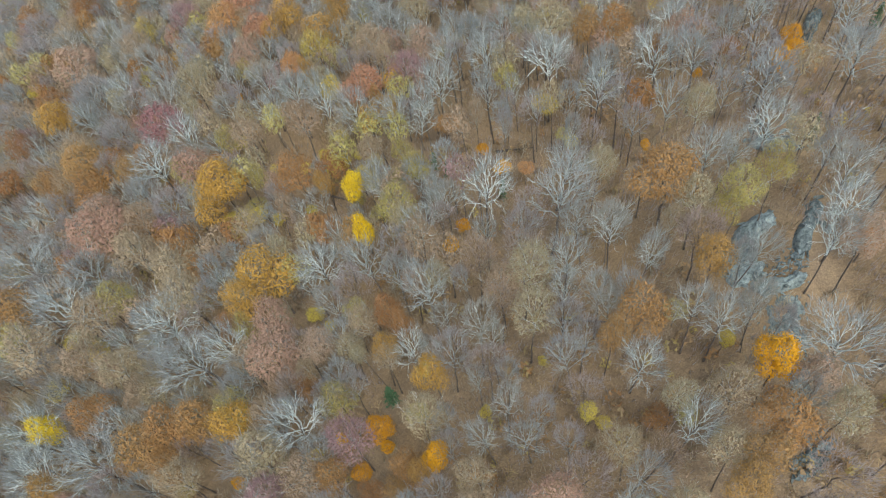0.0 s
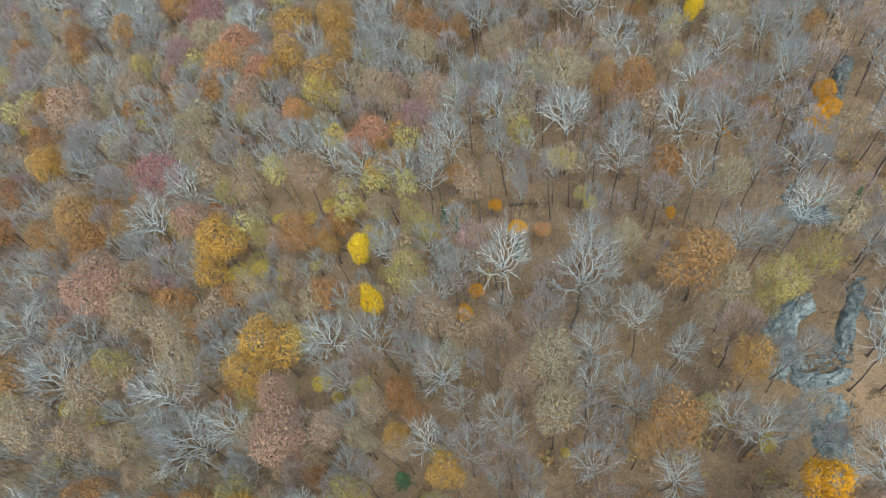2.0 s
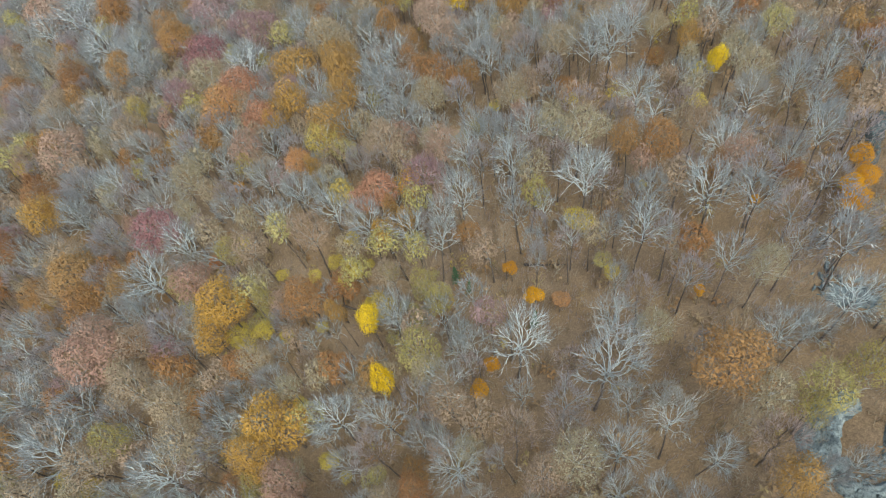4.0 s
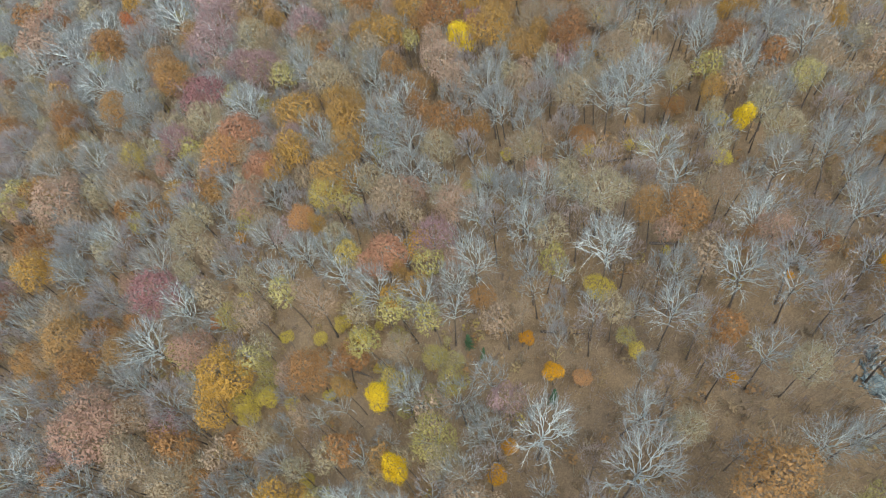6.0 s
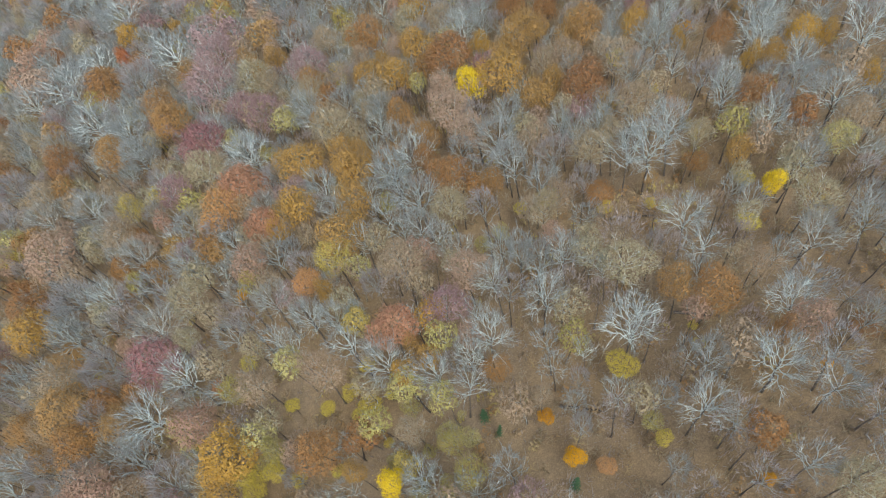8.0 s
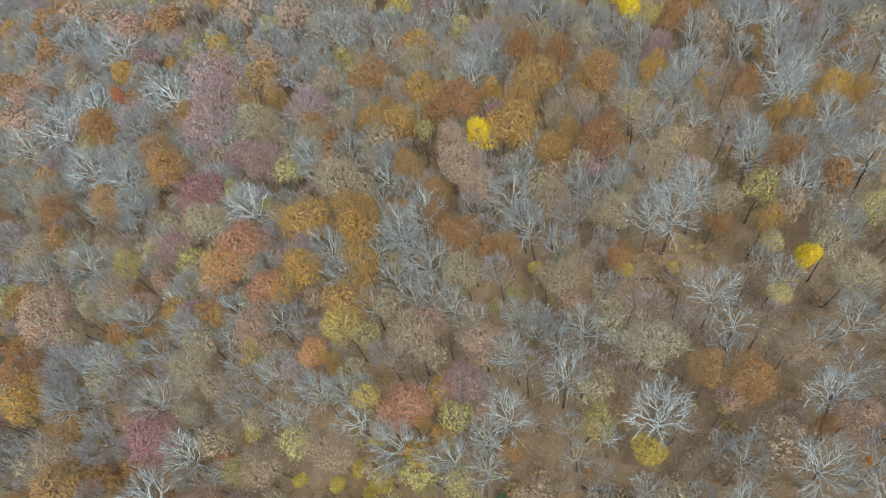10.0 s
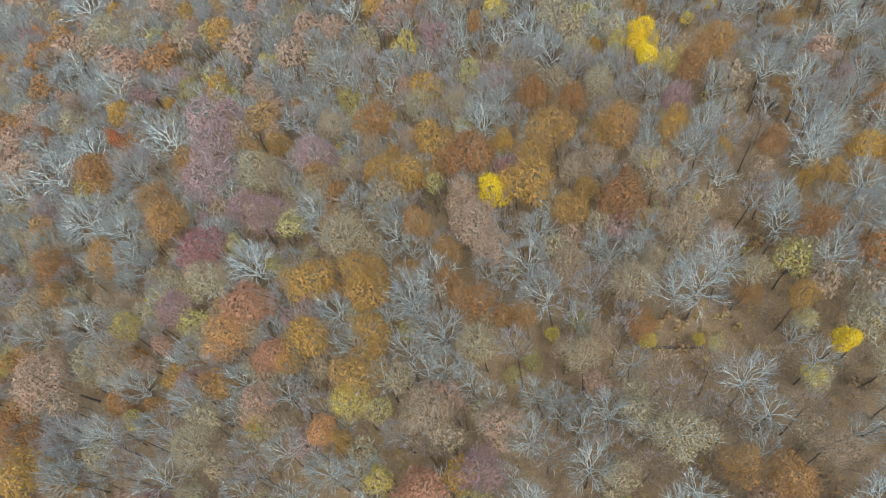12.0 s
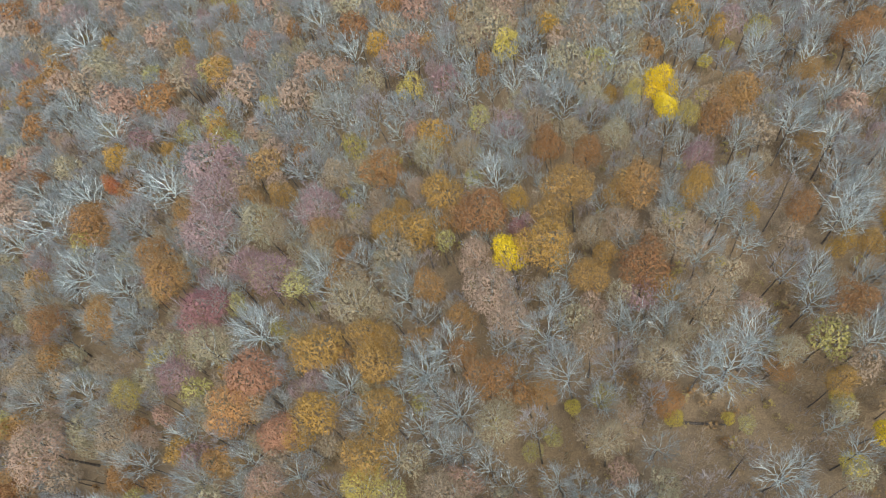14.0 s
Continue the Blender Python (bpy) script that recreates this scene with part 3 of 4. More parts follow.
BARE_A = [(25.0, 23.0, 23.5, 3.2), (16.1, 29.4, 23.0, 2.7), (10.1, 30.8, 23.8, 3.2), (13.1, 35.1, 23.5, 2.3), (8.4, 37.5, 23.5, 2.9), (-43.2, 40.5, 23.2, 2.3), (45.7, 40.5, 19.2, 1.7), (17.4, 42.4, 24.1, 3.2), (43.2, 43.9, 21.0, 2.5), (35.8, 45.4, 21.7, 3.2), (0.3, 48.6, 25.4, 4.0), (7.0, 49.2, 23.8, 2.5), (18.5, 49.3, 23.2, 3.0), (24.8, 49.7, 22.1, 2.4), (-20.4, 50.3, 24.8, 3.3), (-41.1, 51.5, 24.4, 3.6), (5.4, 52.8, 24.4, 3.8), (60.5, 61.7, 20.4, 3.7), (27.8, 63.4, 23.8, 3.8), (2.8, 63.5, 22.4, 1.7), (-9.5, 69.6, 23.8, 3.1), (-52.2, 83.3, 24.4, 3.6), (-39.5, 87.3, 24.4, 3.5), (-84.8, 89.2, 27.1, 5.7)]
BARE_B = [(26.5, 90.0, 22.5, 2.2), (48.9, 97.6, 21.4, 4.2), (14.8, 100.2, 23.1, 2.0), (-37.9, 101.3, 23.8, 3.0), (-65.1, 103.7, 26.7, 5.3), (36.0, 106.5, 22.5, 3.3), (-97.2, 110.9, 24.1, 3.3), (-84.7, 120.1, 25.4, 3.9), (58.8, 125.4, 21.5, 4.1), (-84.8, 130.8, 26.1, 4.6), (10.1, 137.2, 23.9, 3.3), (-70.9, 137.6, 27.3, 5.9), (-21.3, 139.4, 24.6, 3.1), (-44.4, 139.6, 26.0, 4.5), (-10.2, 151.4, 25.2, 4.4), (-97.3, 151.9, 26.5, 5.0), (-126.5, 152.0, 25.5, 4.7), (17.3, 155.0, 24.7, 3.9), (-81.0, 160.4, 25.4, 4.6), (10.9, 161.5, 26.4, 5.3), (21.0, 161.9, 24.2, 4.4), (71.1, 164.1, 20.6, 4.2), (-131.5, 165.2, 24.8, 4.0), (-48.4, 166.6, 24.9, 4.1)]
BARE_C = [(9.5, 170.7, 26.6, 5.5), (-93.1, 174.5, 25.1, 4.3), (-100.0, 181.0, 26.7, 6.0), (-115.3, 181.8, 26.2, 5.4), (-127.1, 183.2, 26.7, 6.5), (-17.6, 193.2, 25.1, 4.3), (74.4, 194.4, 20.5, 4.1), (-130.2, 197.0, 26.7, 6.5), (85.4, 199.3, 20.4, 4.1), (-89.9, 199.4, 26.3, 5.6), (-29.1, 201.2, 25.2, 4.4), (92.2, 204.6, 20.5, 4.2), (46.5, 208.0, 21.2, 3.8), (39.5, 211.4, 22.0, 3.8), (72.1, 213.4, 20.8, 4.5), (-147.7, 214.5, 26.7, 6.5), (37.3, 221.9, 22.1, 3.8), (31.3, 224.6, 23.8, 4.9), (11.0, 226.5, 25.4, 5.1), (71.0, 227.9, 20.8, 4.4), (25.7, 231.0, 26.0, 5.9), (-94.3, 231.4, 28.3, 7.1), (84.8, 231.8, 20.7, 4.4), (18.2, 235.0, 24.9, 4.9)]
BARE_D = [(-43.0, 236.8, 26.3, 5.6), (-14.9, 249.1, 26.4, 5.7), (66.7, 249.8, 20.5, 4.0), (44.4, 250.5, 22.5, 4.9), (51.9, 251.8, 21.9, 4.9), (-23.6, 252.7, 26.5, 5.8), (-46.3, 253.5, 26.3, 5.6), (-33.8, 254.6, 27.6, 6.2), (-54.4, 257.2, 26.6, 5.9), (22.6, 260.2, 24.6, 4.1), (37.0, 263.1, 22.6, 4.3), (-87.8, 263.7, 25.9, 5.2), (-69.1, 265.1, 27.6, 6.2), (-39.7, 267.8, 25.8, 5.0), (-51.2, 274.5, 25.9, 5.2), (-61.6, 284.4, 26.1, 5.3), (-132.9, 286.6, 26.7, 6.5), (-51.9, 289.6, 24.9, 4.1), (-150.1, 293.0, 26.7, 6.5), (-68.3, 298.3, 26.0, 5.3), (-102.6, 300.8, 26.7, 6.5), (-141.3, 301.1, 26.4, 5.6), (-158.0, 302.8, 26.7, 6.5), (-62.7, 307.4, 26.1, 5.4)]
BARE_E = [(-79.9, 309.7, 26.2, 5.5), (-73.7, 312.8, 26.2, 5.5), (-89.1, 314.2, 26.7, 6.5), (-112.6, 319.0, 25.4, 4.6), (-160.6, 327.6, 26.7, 6.5), (-90.8, 327.9, 26.7, 6.5), (-169.7, 332.4, 26.7, 6.5), (-100.7, 332.9, 26.7, 6.5), (-111.1, 338.1, 26.7, 6.0)]
TAN_A = [(34.9, 24.9, 21.5, 2.8), (48.3, 26.5, 20.8, 2.8), (22.4, 27.3, 23.4, 2.9), (37.3, 31.9, 21.7, 3.4), (-25.2, 32.1, 25.6, 4.1), (30.7, 32.8, 22.1, 2.3), (-49.3, 35.1, 24.7, 3.9), (-33.9, 36.4, 26.2, 4.7), (-5.0, 38.8, 25.1, 3.7), (14.0, 51.6, 24.9, 3.9), (-16.8, 53.5, 23.2, 1.7), (-63.3, 56.0, 24.5, 2.9), (-15.7, 59.9, 24.7, 3.2), (14.7, 60.5, 25.0, 4.1), (36.8, 61.4, 21.2, 2.1), (-69.4, 61.6, 26.0, 4.5), (40.4, 63.9, 21.9, 3.2), (-78.1, 64.6, 26.1, 4.6), (-91.8, 68.7, 27.7, 6.3), (-4.8, 74.8, 25.0, 4.3), (-78.3, 75.7, 27.3, 5.9), (-58.1, 77.5, 27.2, 5.8), (29.6, 78.9, 22.0, 2.8), (-7.0, 80.9, 24.6, 3.9)]
TAN_B = [(46.4, 84.0, 21.1, 3.0), (-62.2, 87.1, 26.9, 5.5), (-71.7, 91.5, 27.1, 5.6), (-44.1, 93.0, 25.6, 4.1), (-73.6, 101.9, 25.4, 4.7), (-14.5, 105.7, 24.6, 3.1), (9.4, 106.8, 23.4, 2.1), (-98.4, 119.4, 24.2, 3.3), (-47.3, 120.7, 26.2, 4.7), (-32.4, 120.9, 26.3, 4.9), (49.0, 122.9, 20.7, 3.4), (28.5, 129.2, 25.0, 5.1), (-97.0, 130.6, 25.9, 5.2), (62.5, 133.5, 20.8, 4.2), (-64.5, 134.4, 24.7, 3.2), (-14.2, 140.9, 26.8, 5.4), (-65.1, 143.9, 26.1, 4.7), (16.1, 147.6, 24.5, 3.5), (20.0, 150.3, 23.5, 3.5), (76.3, 150.7, 20.2, 3.8), (-3.3, 154.4, 25.1, 4.4), (49.8, 156.9, 20.8, 3.0), (28.4, 160.6, 24.3, 4.4), (33.6, 164.7, 22.4, 2.9)]
TAN_C = [(17.9, 167.1, 24.5, 4.5), (-88.3, 168.2, 25.9, 5.1), (40.2, 170.9, 22.6, 4.6), (-65.9, 184.8, 26.7, 6.1), (38.4, 185.3, 23.5, 5.4), (-30.7, 188.5, 27.3, 5.9), (-116.1, 190.9, 26.3, 5.6), (28.7, 191.7, 24.0, 4.1), (23.6, 192.4, 23.4, 3.7), (-38.2, 207.1, 26.2, 4.7), (-51.4, 216.6, 25.6, 4.1), (34.8, 217.2, 22.3, 3.7), (-24.0, 217.9, 25.2, 3.7), (-56.0, 218.9, 27.4, 6.0), (25.3, 221.4, 23.4, 3.8), (0.1, 225.8, 25.0, 4.3), (18.5, 228.7, 24.1, 4.0), (32.6, 230.1, 22.7, 3.9), (-34.5, 231.2, 26.3, 4.9), (-9.2, 231.2, 25.1, 4.5), (-62.1, 236.9, 25.5, 4.7), (32.6, 238.5, 23.9, 5.1), (46.0, 245.4, 20.7, 3.2), (29.1, 246.6, 24.1, 5.0)]
TAN_D = [(35.2, 254.7, 22.7, 4.2), (45.9, 256.7, 22.4, 5.0), (-123.3, 261.3, 26.1, 4.6), (26.8, 265.9, 23.8, 4.4), (13.5, 267.3, 26.7, 5.7), (7.0, 274.2, 25.1, 4.6), (-144.8, 275.5, 25.2, 4.5), (-14.9, 280.3, 25.6, 4.8), (-51.8, 280.5, 24.8, 4.0), (-87.0, 286.9, 26.2, 5.5), (-87.4, 293.5, 25.5, 4.0), (-26.8, 295.8, 26.7, 6.1), (-126.1, 301.9, 26.7, 6.5), (-108.3, 306.9, 26.7, 6.5), (-122.7, 311.2, 26.7, 6.5), (-155.0, 335.1, 26.7, 6.5)]
RUSSET_A = [(38.8, 23.4, 21.9, 3.0), (41.2, 26.5, 22.9, 4.3), (-59.6, 43.3, 26.6, 5.2), (25.0, 44.2, 22.9, 2.5), (-53.6, 45.7, 26.8, 5.4), (-48.0, 46.0, 26.2, 4.7), (29.1, 46.5, 24.0, 4.1), (-72.2, 51.9, 26.0, 4.6), (-8.1, 56.6, 23.9, 2.4), (-10.7, 60.2, 24.6, 3.1), (37.4, 69.6, 24.6, 5.7), (-101.1, 80.6, 27.0, 5.5), (-33.5, 105.1, 26.5, 5.1), (47.2, 109.0, 20.0, 1.9), (-89.9, 114.6, 25.7, 4.9), (-79.3, 118.1, 24.9, 4.1), (41.0, 118.5, 22.9, 4.3), (-103.0, 120.6, 25.0, 4.2), (35.5, 122.1, 22.8, 3.6), (-92.7, 123.3, 28.0, 6.6), (-117.7, 138.4, 25.3, 4.5), (-111.2, 152.7, 26.3, 5.6), (6.8, 159.1, 24.5, 3.2), (62.5, 163.5, 21.2, 4.0)]
RUSSET_B = [(-2.6, 164.2, 25.9, 5.3), (-8.0, 171.0, 24.9, 3.4), (-7.3, 179.3, 24.7, 4.0), (31.1, 180.6, 25.4, 5.8), (61.8, 184.6, 20.6, 3.3), (-13.0, 188.6, 25.0, 4.2), (35.3, 201.0, 24.6, 5.5), (-97.8, 201.0, 26.4, 5.7), (-115.9, 203.7, 26.5, 5.8), (0.2, 204.8, 27.9, 6.7), (-137.3, 207.3, 25.7, 5.0), (-80.9, 209.2, 28.0, 6.6), (-38.6, 212.7, 26.2, 4.8), (55.6, 213.4, 22.0, 4.5), (28.0, 214.8, 23.3, 4.0), (-85.6, 216.7, 26.7, 6.0), (61.5, 217.5, 23.1, 5.9), (18.9, 219.6, 24.2, 4.1), (77.7, 220.3, 20.0, 3.6), (89.4, 227.8, 21.6, 4.6), (-22.7, 230.2, 27.5, 6.1), (-79.1, 230.2, 25.4, 4.7), (94.8, 230.5, 19.9, 3.6), (-59.9, 231.5, 24.5, 3.7)]
RUSSET_C = [(-108.8, 234.2, 28.3, 7.2), (-108.7, 238.7, 25.7, 4.2), (-55.6, 241.8, 26.7, 5.3), (9.1, 253.9, 24.5, 3.3), (-132.5, 259.7, 24.4, 2.9), (-152.4, 270.7, 26.6, 5.9), (-5.2, 271.2, 23.6, 2.8), (4.1, 278.1, 23.5, 2.8), (-92.9, 280.2, 27.9, 6.6), (-140.9, 286.0, 26.4, 5.7), (-27.0, 286.5, 26.6, 5.2), (-34.7, 287.6, 23.8, 3.0), (-92.5, 290.7, 24.0, 3.2), (-14.0, 292.2, 25.7, 4.9), (-48.2, 296.5, 24.5, 2.9), (-74.8, 301.3, 25.1, 4.3), (-147.8, 304.7, 27.4, 6.0), (-140.8, 312.0, 26.7, 6.0), (-68.4, 313.5, 24.7, 3.1), (-157.4, 346.9, 26.2, 4.8), (-173.9, 364.9, 26.7, 6.5)]
RUSSET_LOW_A = [(-15.8, 31.2, 8.9, 2.6), (-11.2, 31.5, 8.3, 2.1), (-8.8, 32.2, 7.7, 2.2), (30.4, 33.6, 8.5, 2.3), (63.8, 53.9, 8.4, 2.9), (-11.7, 67.6, 8.4, 2.9), (-83.0, 109.6, 10, 5.2), (62.7, 109.9, 8.8, 2.5), (3.1, 118.8, 9.8, 3.4), (-73.0, 120.9, 9.1, 2.8), (-112.1, 125.9, 10, 5.0), (-90.1, 127.6, 10.0, 3.6), (-106.5, 142.0, 10, 7.1), (30.7, 155.8, 10, 3.8), (51.0, 156.7, 9.2, 2.9), (42.0, 157.1, 8.1, 1.9), (-90.7, 162.7, 10, 5.8), (-122.7, 166.5, 10, 7.5), (74.6, 206.1, 10, 4.3), (85.2, 225.7, 10, 4.0), (-179.2, 327.3, 9.5, 4.0), (-127.3, 336.7, 9.3, 3.8)]
GOLD_A = [(36.0, 19.7, 22.3, 3.1), (-77.4, 36.7, 24.9, 3.4), (-41.4, 44.3, 25.7, 4.2), (40.1, 52.5, 22.1, 3.4), (-11.8, 53.8, 24.1, 2.6), (-41.9, 71.5, 26.2, 4.8), (-38.4, 77.7, 27.7, 6.3), (-26.5, 100.2, 23.8, 2.3), (-54.4, 102.6, 26.8, 5.3), (-52.6, 107.6, 27.6, 6.2), (-13.6, 123.4, 23.3, 1.7), (-32.4, 140.1, 23.9, 2.4), (-108.1, 145.5, 27.5, 6.1), (55.1, 149.8, 20.4, 2.8), (-28.6, 152.6, 27.4, 6.0), (-44.6, 158.9, 24.4, 2.9), (-24.8, 161.2, 26.2, 4.8), (83.1, 161.4, 19.3, 2.2), (-39.9, 163.0, 27.4, 6.0), (-26.4, 173.1, 26.4, 5.7), (70.0, 174.3, 19.0, 2.5), (65.6, 175.4, 19.6, 2.3), (80.9, 176.1, 19.4, 2.3), (-40.0, 177.7, 27.7, 6.3)]
GOLD_B = [(76.3, 178.1, 20.6, 3.5), (-23.5, 178.5, 24.5, 3.0), (-27.7, 179.1, 25.7, 4.2), (20.3, 181.8, 24.9, 4.3), (25.1, 185.9, 23.2, 2.9), (53.3, 186.7, 19.5, 1.8), (13.4, 190.7, 27.1, 6.2), (44.1, 195.2, 21.8, 3.5), (47.3, 197.5, 21.2, 3.2), (16.0, 198.5, 24.9, 4.0), (31.8, 200.7, 23.8, 4.2), (21.0, 204.2, 26.1, 5.5), (-13.7, 205.0, 26.9, 5.5), (9.5, 206.3, 24.4, 3.2), (-22.7, 210.2, 25.3, 4.6), (-17.5, 213.9, 24.5, 3.0), (-7.7, 215.7, 27.0, 5.7), (-51.2, 230.4, 24.5, 3.7), (36.9, 231.2, 20.4, 1.9), (-7.2, 236.8, 26.2, 4.8), (66.1, 244.0, 19.9, 2.7), (60.1, 249.7, 21.6, 4.3), (-86.5, 256.0, 23.8, 2.2), (-87.6, 257.3, 24.0, 2.4)]
GOLD_C = [(-71.4, 259.1, 25.5, 4.0), (-105.3, 259.8, 26.0, 4.5), (27.3, 260.6, 23.4, 3.3), (-20.5, 277.5, 25.5, 4.0), (-72.8, 284.7, 26.8, 5.4), (-87.7, 304.1, 25.2, 3.7), (-164.9, 309.1, 25.6, 4.9), (-119.5, 320.1, 25.4, 3.9), (-144.4, 326.2, 25.8, 5.0)]
YELLOW_THIN_A = [(-30.1, 147.5, 26.0, 4.5), (-87.8, 178.4, 25.3, 3.8), (50.4, 216.9, 20.7, 2.9), (41.7, 229.0, 21.2, 2.6), (-11.8, 256.4, 25.7, 4.3), (16.0, 257.8, 25.5, 4.6), (-55.3, 265.1, 24.6, 3.1)]
YELLOW_LOW_A = [(23.4, 34.8, 7.5, 1.3), (21.4, 37.1, 7.8, 1.6), (-26.9, 40.4, 7.5, 1.4), (5.5, 41.5, 7.3, 1.2), (42.3, 43.4, 7.5, 1.4), (16.0, 48.3, 7.0, 0.9), (-91.5, 65.3, 9.4, 3.1), (-25.7, 69.0, 7.4, 1.3), (-29.1, 72.6, 8.3, 2.1), (-84.5, 74.3, 9.2, 2.9), (-92.4, 78.0, 8.3, 2.1), (-36.6, 86.7, 7.7, 1.6), (29.0, 97.8, 7.8, 1.6), (-20.7, 108.1, 7.4, 1.2), (25.7, 113.0, 9.5, 3.1), (-27.4, 115.3, 7.7, 1.6), (-34.4, 117.8, 8.0, 1.8), (39.5, 118.0, 7.0, 0.9), (-109.6, 125.8, 8.3, 2.1), (-25.1, 126.1, 8.1, 1.9), (-53.9, 131.8, 8.2, 2.0), (55.3, 137.3, 8.5, 2.3), (40.3, 149.7, 7.4, 1.3), (31.3, 151.6, 8.1, 1.9)]
YELLOW_LOW_B = [(13.5, 158.5, 7.9, 1.7), (49.2, 182.2, 7.3, 1.1), (-135.5, 182.4, 10.0, 3.6), (-88.5, 193.8, 9.5, 3.2), (43.3, 196.0, 9.3, 3.0), (49.5, 210.1, 7.4, 1.3), (-32.5, 228.5, 9.0, 2.7), (60.3, 230.4, 8.0, 1.8), (-34.7, 236.7, 8.6, 2.3), (4.1, 237.7, 7.7, 1.5), (64.4, 241.6, 8.2, 2.0), (-19.4, 244.4, 8.2, 2.0), (71.2, 245.3, 8.2, 2.0), (-120.6, 245.4, 8.1, 1.9), (-172.9, 323.5, 9.3, 3.8)]
YELLOW_A = [(-81.6, 49.2, 24.8, 3.2), (-16.2, 82.1, 23.9, 2.4), (-19.3, 97.3, 24.5, 2.9), (57.9, 140.3, 19.8, 2.3), (5.4, 191.7, 25.5, 4.2), (47.0, 220.2, 21.2, 3.1), (47.2, 228.3, 22.3, 4.3)]
LEMON_LOW_A = [(-5.3, 53.0, 7.8, 1.6), (-51.1, 102.7, 9.1, 2.8), (-40.9, 103.8, 8.0, 1.8), (-32.0, 104.2, 7.7, 1.5), (-52.5, 106.0, 9.4, 3.1), (-46.7, 106.3, 8.8, 2.6), (-24.6, 117.0, 8.8, 2.6), (-20.3, 118.5, 7.1, 1.0), (-42.5, 120.1, 7.9, 1.7), (-29.1, 120.6, 8.3, 2.1), (58.2, 148.7, 8.2, 2.0)]
ORANGE_A = [(-3.5, 31.2, 23.8, 2.3), (42.9, 34.8, 21.5, 3.0)]
ORANGE_LOW_A = [(-17.6, 35.3, 8.0, 1.9), (-42.6, 37.3, 7.5, 1.4), (-12.8, 39.3, 7.5, 1.3), (-13.8, 42.4, 9.2, 2.9), (-21.9, 42.9, 7.3, 1.2), (1.7, 80.4, 8.1, 1.9), (4.8, 85.3, 7.7, 1.6), (40.9, 87.8, 7.1, 1.0), (14.2, 97.9, 8.4, 2.2), (67.9, 98.1, 8.8, 2.5), (69.5, 102.1, 8.3, 2.1), (72.3, 103.6, 8.4, 2.2), (54.7, 104.4, 7.1, 1.0), (10.8, 106.9, 8.0, 1.8), (73.9, 108.9, 8.4, 2.2), (-56.8, 150.6, 7.8, 1.7), (-28.9, 184.8, 8.2, 2.0), (61.6, 201.1, 7.8, 1.6), (-79.0, 279.5, 10, 4.0)]
CORAL_A = [(-17.2, 126.7, 26.9, 5.4), (-47.8, 160.4, 26.3, 4.9), (-54.7, 174.6, 28.0, 6.6)]
PLUM_A = [(-71.8, 129.6, 27.9, 6.5), (-69.0, 195.7, 27.9, 6.6), (8.3, 197.8, 24.0, 2.7)]
OLIVE_A = [(44.5, 61.0, 20.9, 2.6), (46.8, 63.0, 21.8, 3.7), (51.0, 64.0, 20.7, 2.9), (-75.3, 80.4, 25.9, 4.4), (-8.7, 86.3, 25.3, 4.6), (-8.5, 94.2, 23.6, 2.1), (-4.6, 95.9, 24.6, 3.1), (-7.4, 101.7, 23.9, 2.4), (-43.1, 107.3, 24.0, 2.4), (-51.6, 120.7, 24.6, 3.0), (70.9, 147.0, 20.6, 3.4), (5.3, 237.8, 24.5, 3.2), (-29.6, 241.9, 25.7, 4.2)]
OLIVE_LOW_A = [(34.5, 33.0, 7.4, 1.9), (-53.9, 37.4, 7.6, 2.1), (-6.5, 44.2, 7.8, 2.3), (37.1, 50.6, 7.5, 2.0), (-15.2, 97.3, 8.1, 1.9), (28.1, 101.2, 7.5, 2.0), (-19.7, 102.6, 7.9, 1.7), (-19.7, 104.4, 7.2, 1.7), (-12.4, 104.7, 7.6, 1.5), (-3.8, 105.6, 7.7, 2.2), (-7.9, 107.5, 8.2, 2.7), (-47.2, 108.9, 8.7, 3.2), (-5.1, 111.1, 7.1, 1.0), (-15.7, 114.5, 7.9, 2.4), (42.9, 148.0, 7.3, 1.8), (4.1, 151.2, 7.8, 2.3), (8.4, 153.4, 7.8, 2.3), (19.9, 158.6, 8.5, 3.0), (-43.5, 197.8, 7.5, 2.0), (-123.5, 209.2, 8.6, 3.1), (-93.7, 266.1, 8.6, 3.1)]
RED_A = [(-36.2, 142.7, 24.7, 3.2), (-104.5, 248.1, 24.2, 2.6), (-105.8, 249.4, 24.5, 2.9), (-153.3, 323.1, 24.5, 2.9)]
RED_LOW_A = [(19.3, 95.0, 8.0, 1.8), (-60.8, 127.5, 8.2, 2.0)]
SALMON_A = [(46.8, 31.9, 21.0, 2.9), (57.5, 49.1, 20.7, 3.3), (-34.1, 57.0, 27.3, 5.9), (-35.6, 66.5, 25.6, 4.1), (-83.8, 99.6, 28.3, 7.6), (-82.9, 104.3, 27.3, 5.9), (51.2, 109.3, 21.1, 3.4), (-60.2, 114.1, 26.6, 5.2), (-1.2, 136.9, 26.0, 4.7), (-50.3, 150.9, 25.4, 4.6), (-108.7, 168.0, 28.3, 7.4), (3.4, 175.4, 26.1, 4.8), (-0.0, 183.0, 27.1, 5.9), (-1.5, 193.4, 25.3, 4.7), (-13.4, 219.3, 24.1, 3.2), (-136.4, 245.3, 28.2, 6.8), (-143.6, 251.8, 26.7, 6.5), (-143.8, 261.9, 26.5, 5.1), (-46.6, 265.2, 27.2, 5.7), (-15.7, 269.2, 26.4, 5.0), (-138.6, 270.1, 26.2, 5.5), (-33.5, 271.7, 25.6, 4.8), (-64.0, 274.1, 27.7, 6.3), (-43.4, 277.0, 25.9, 5.2)]
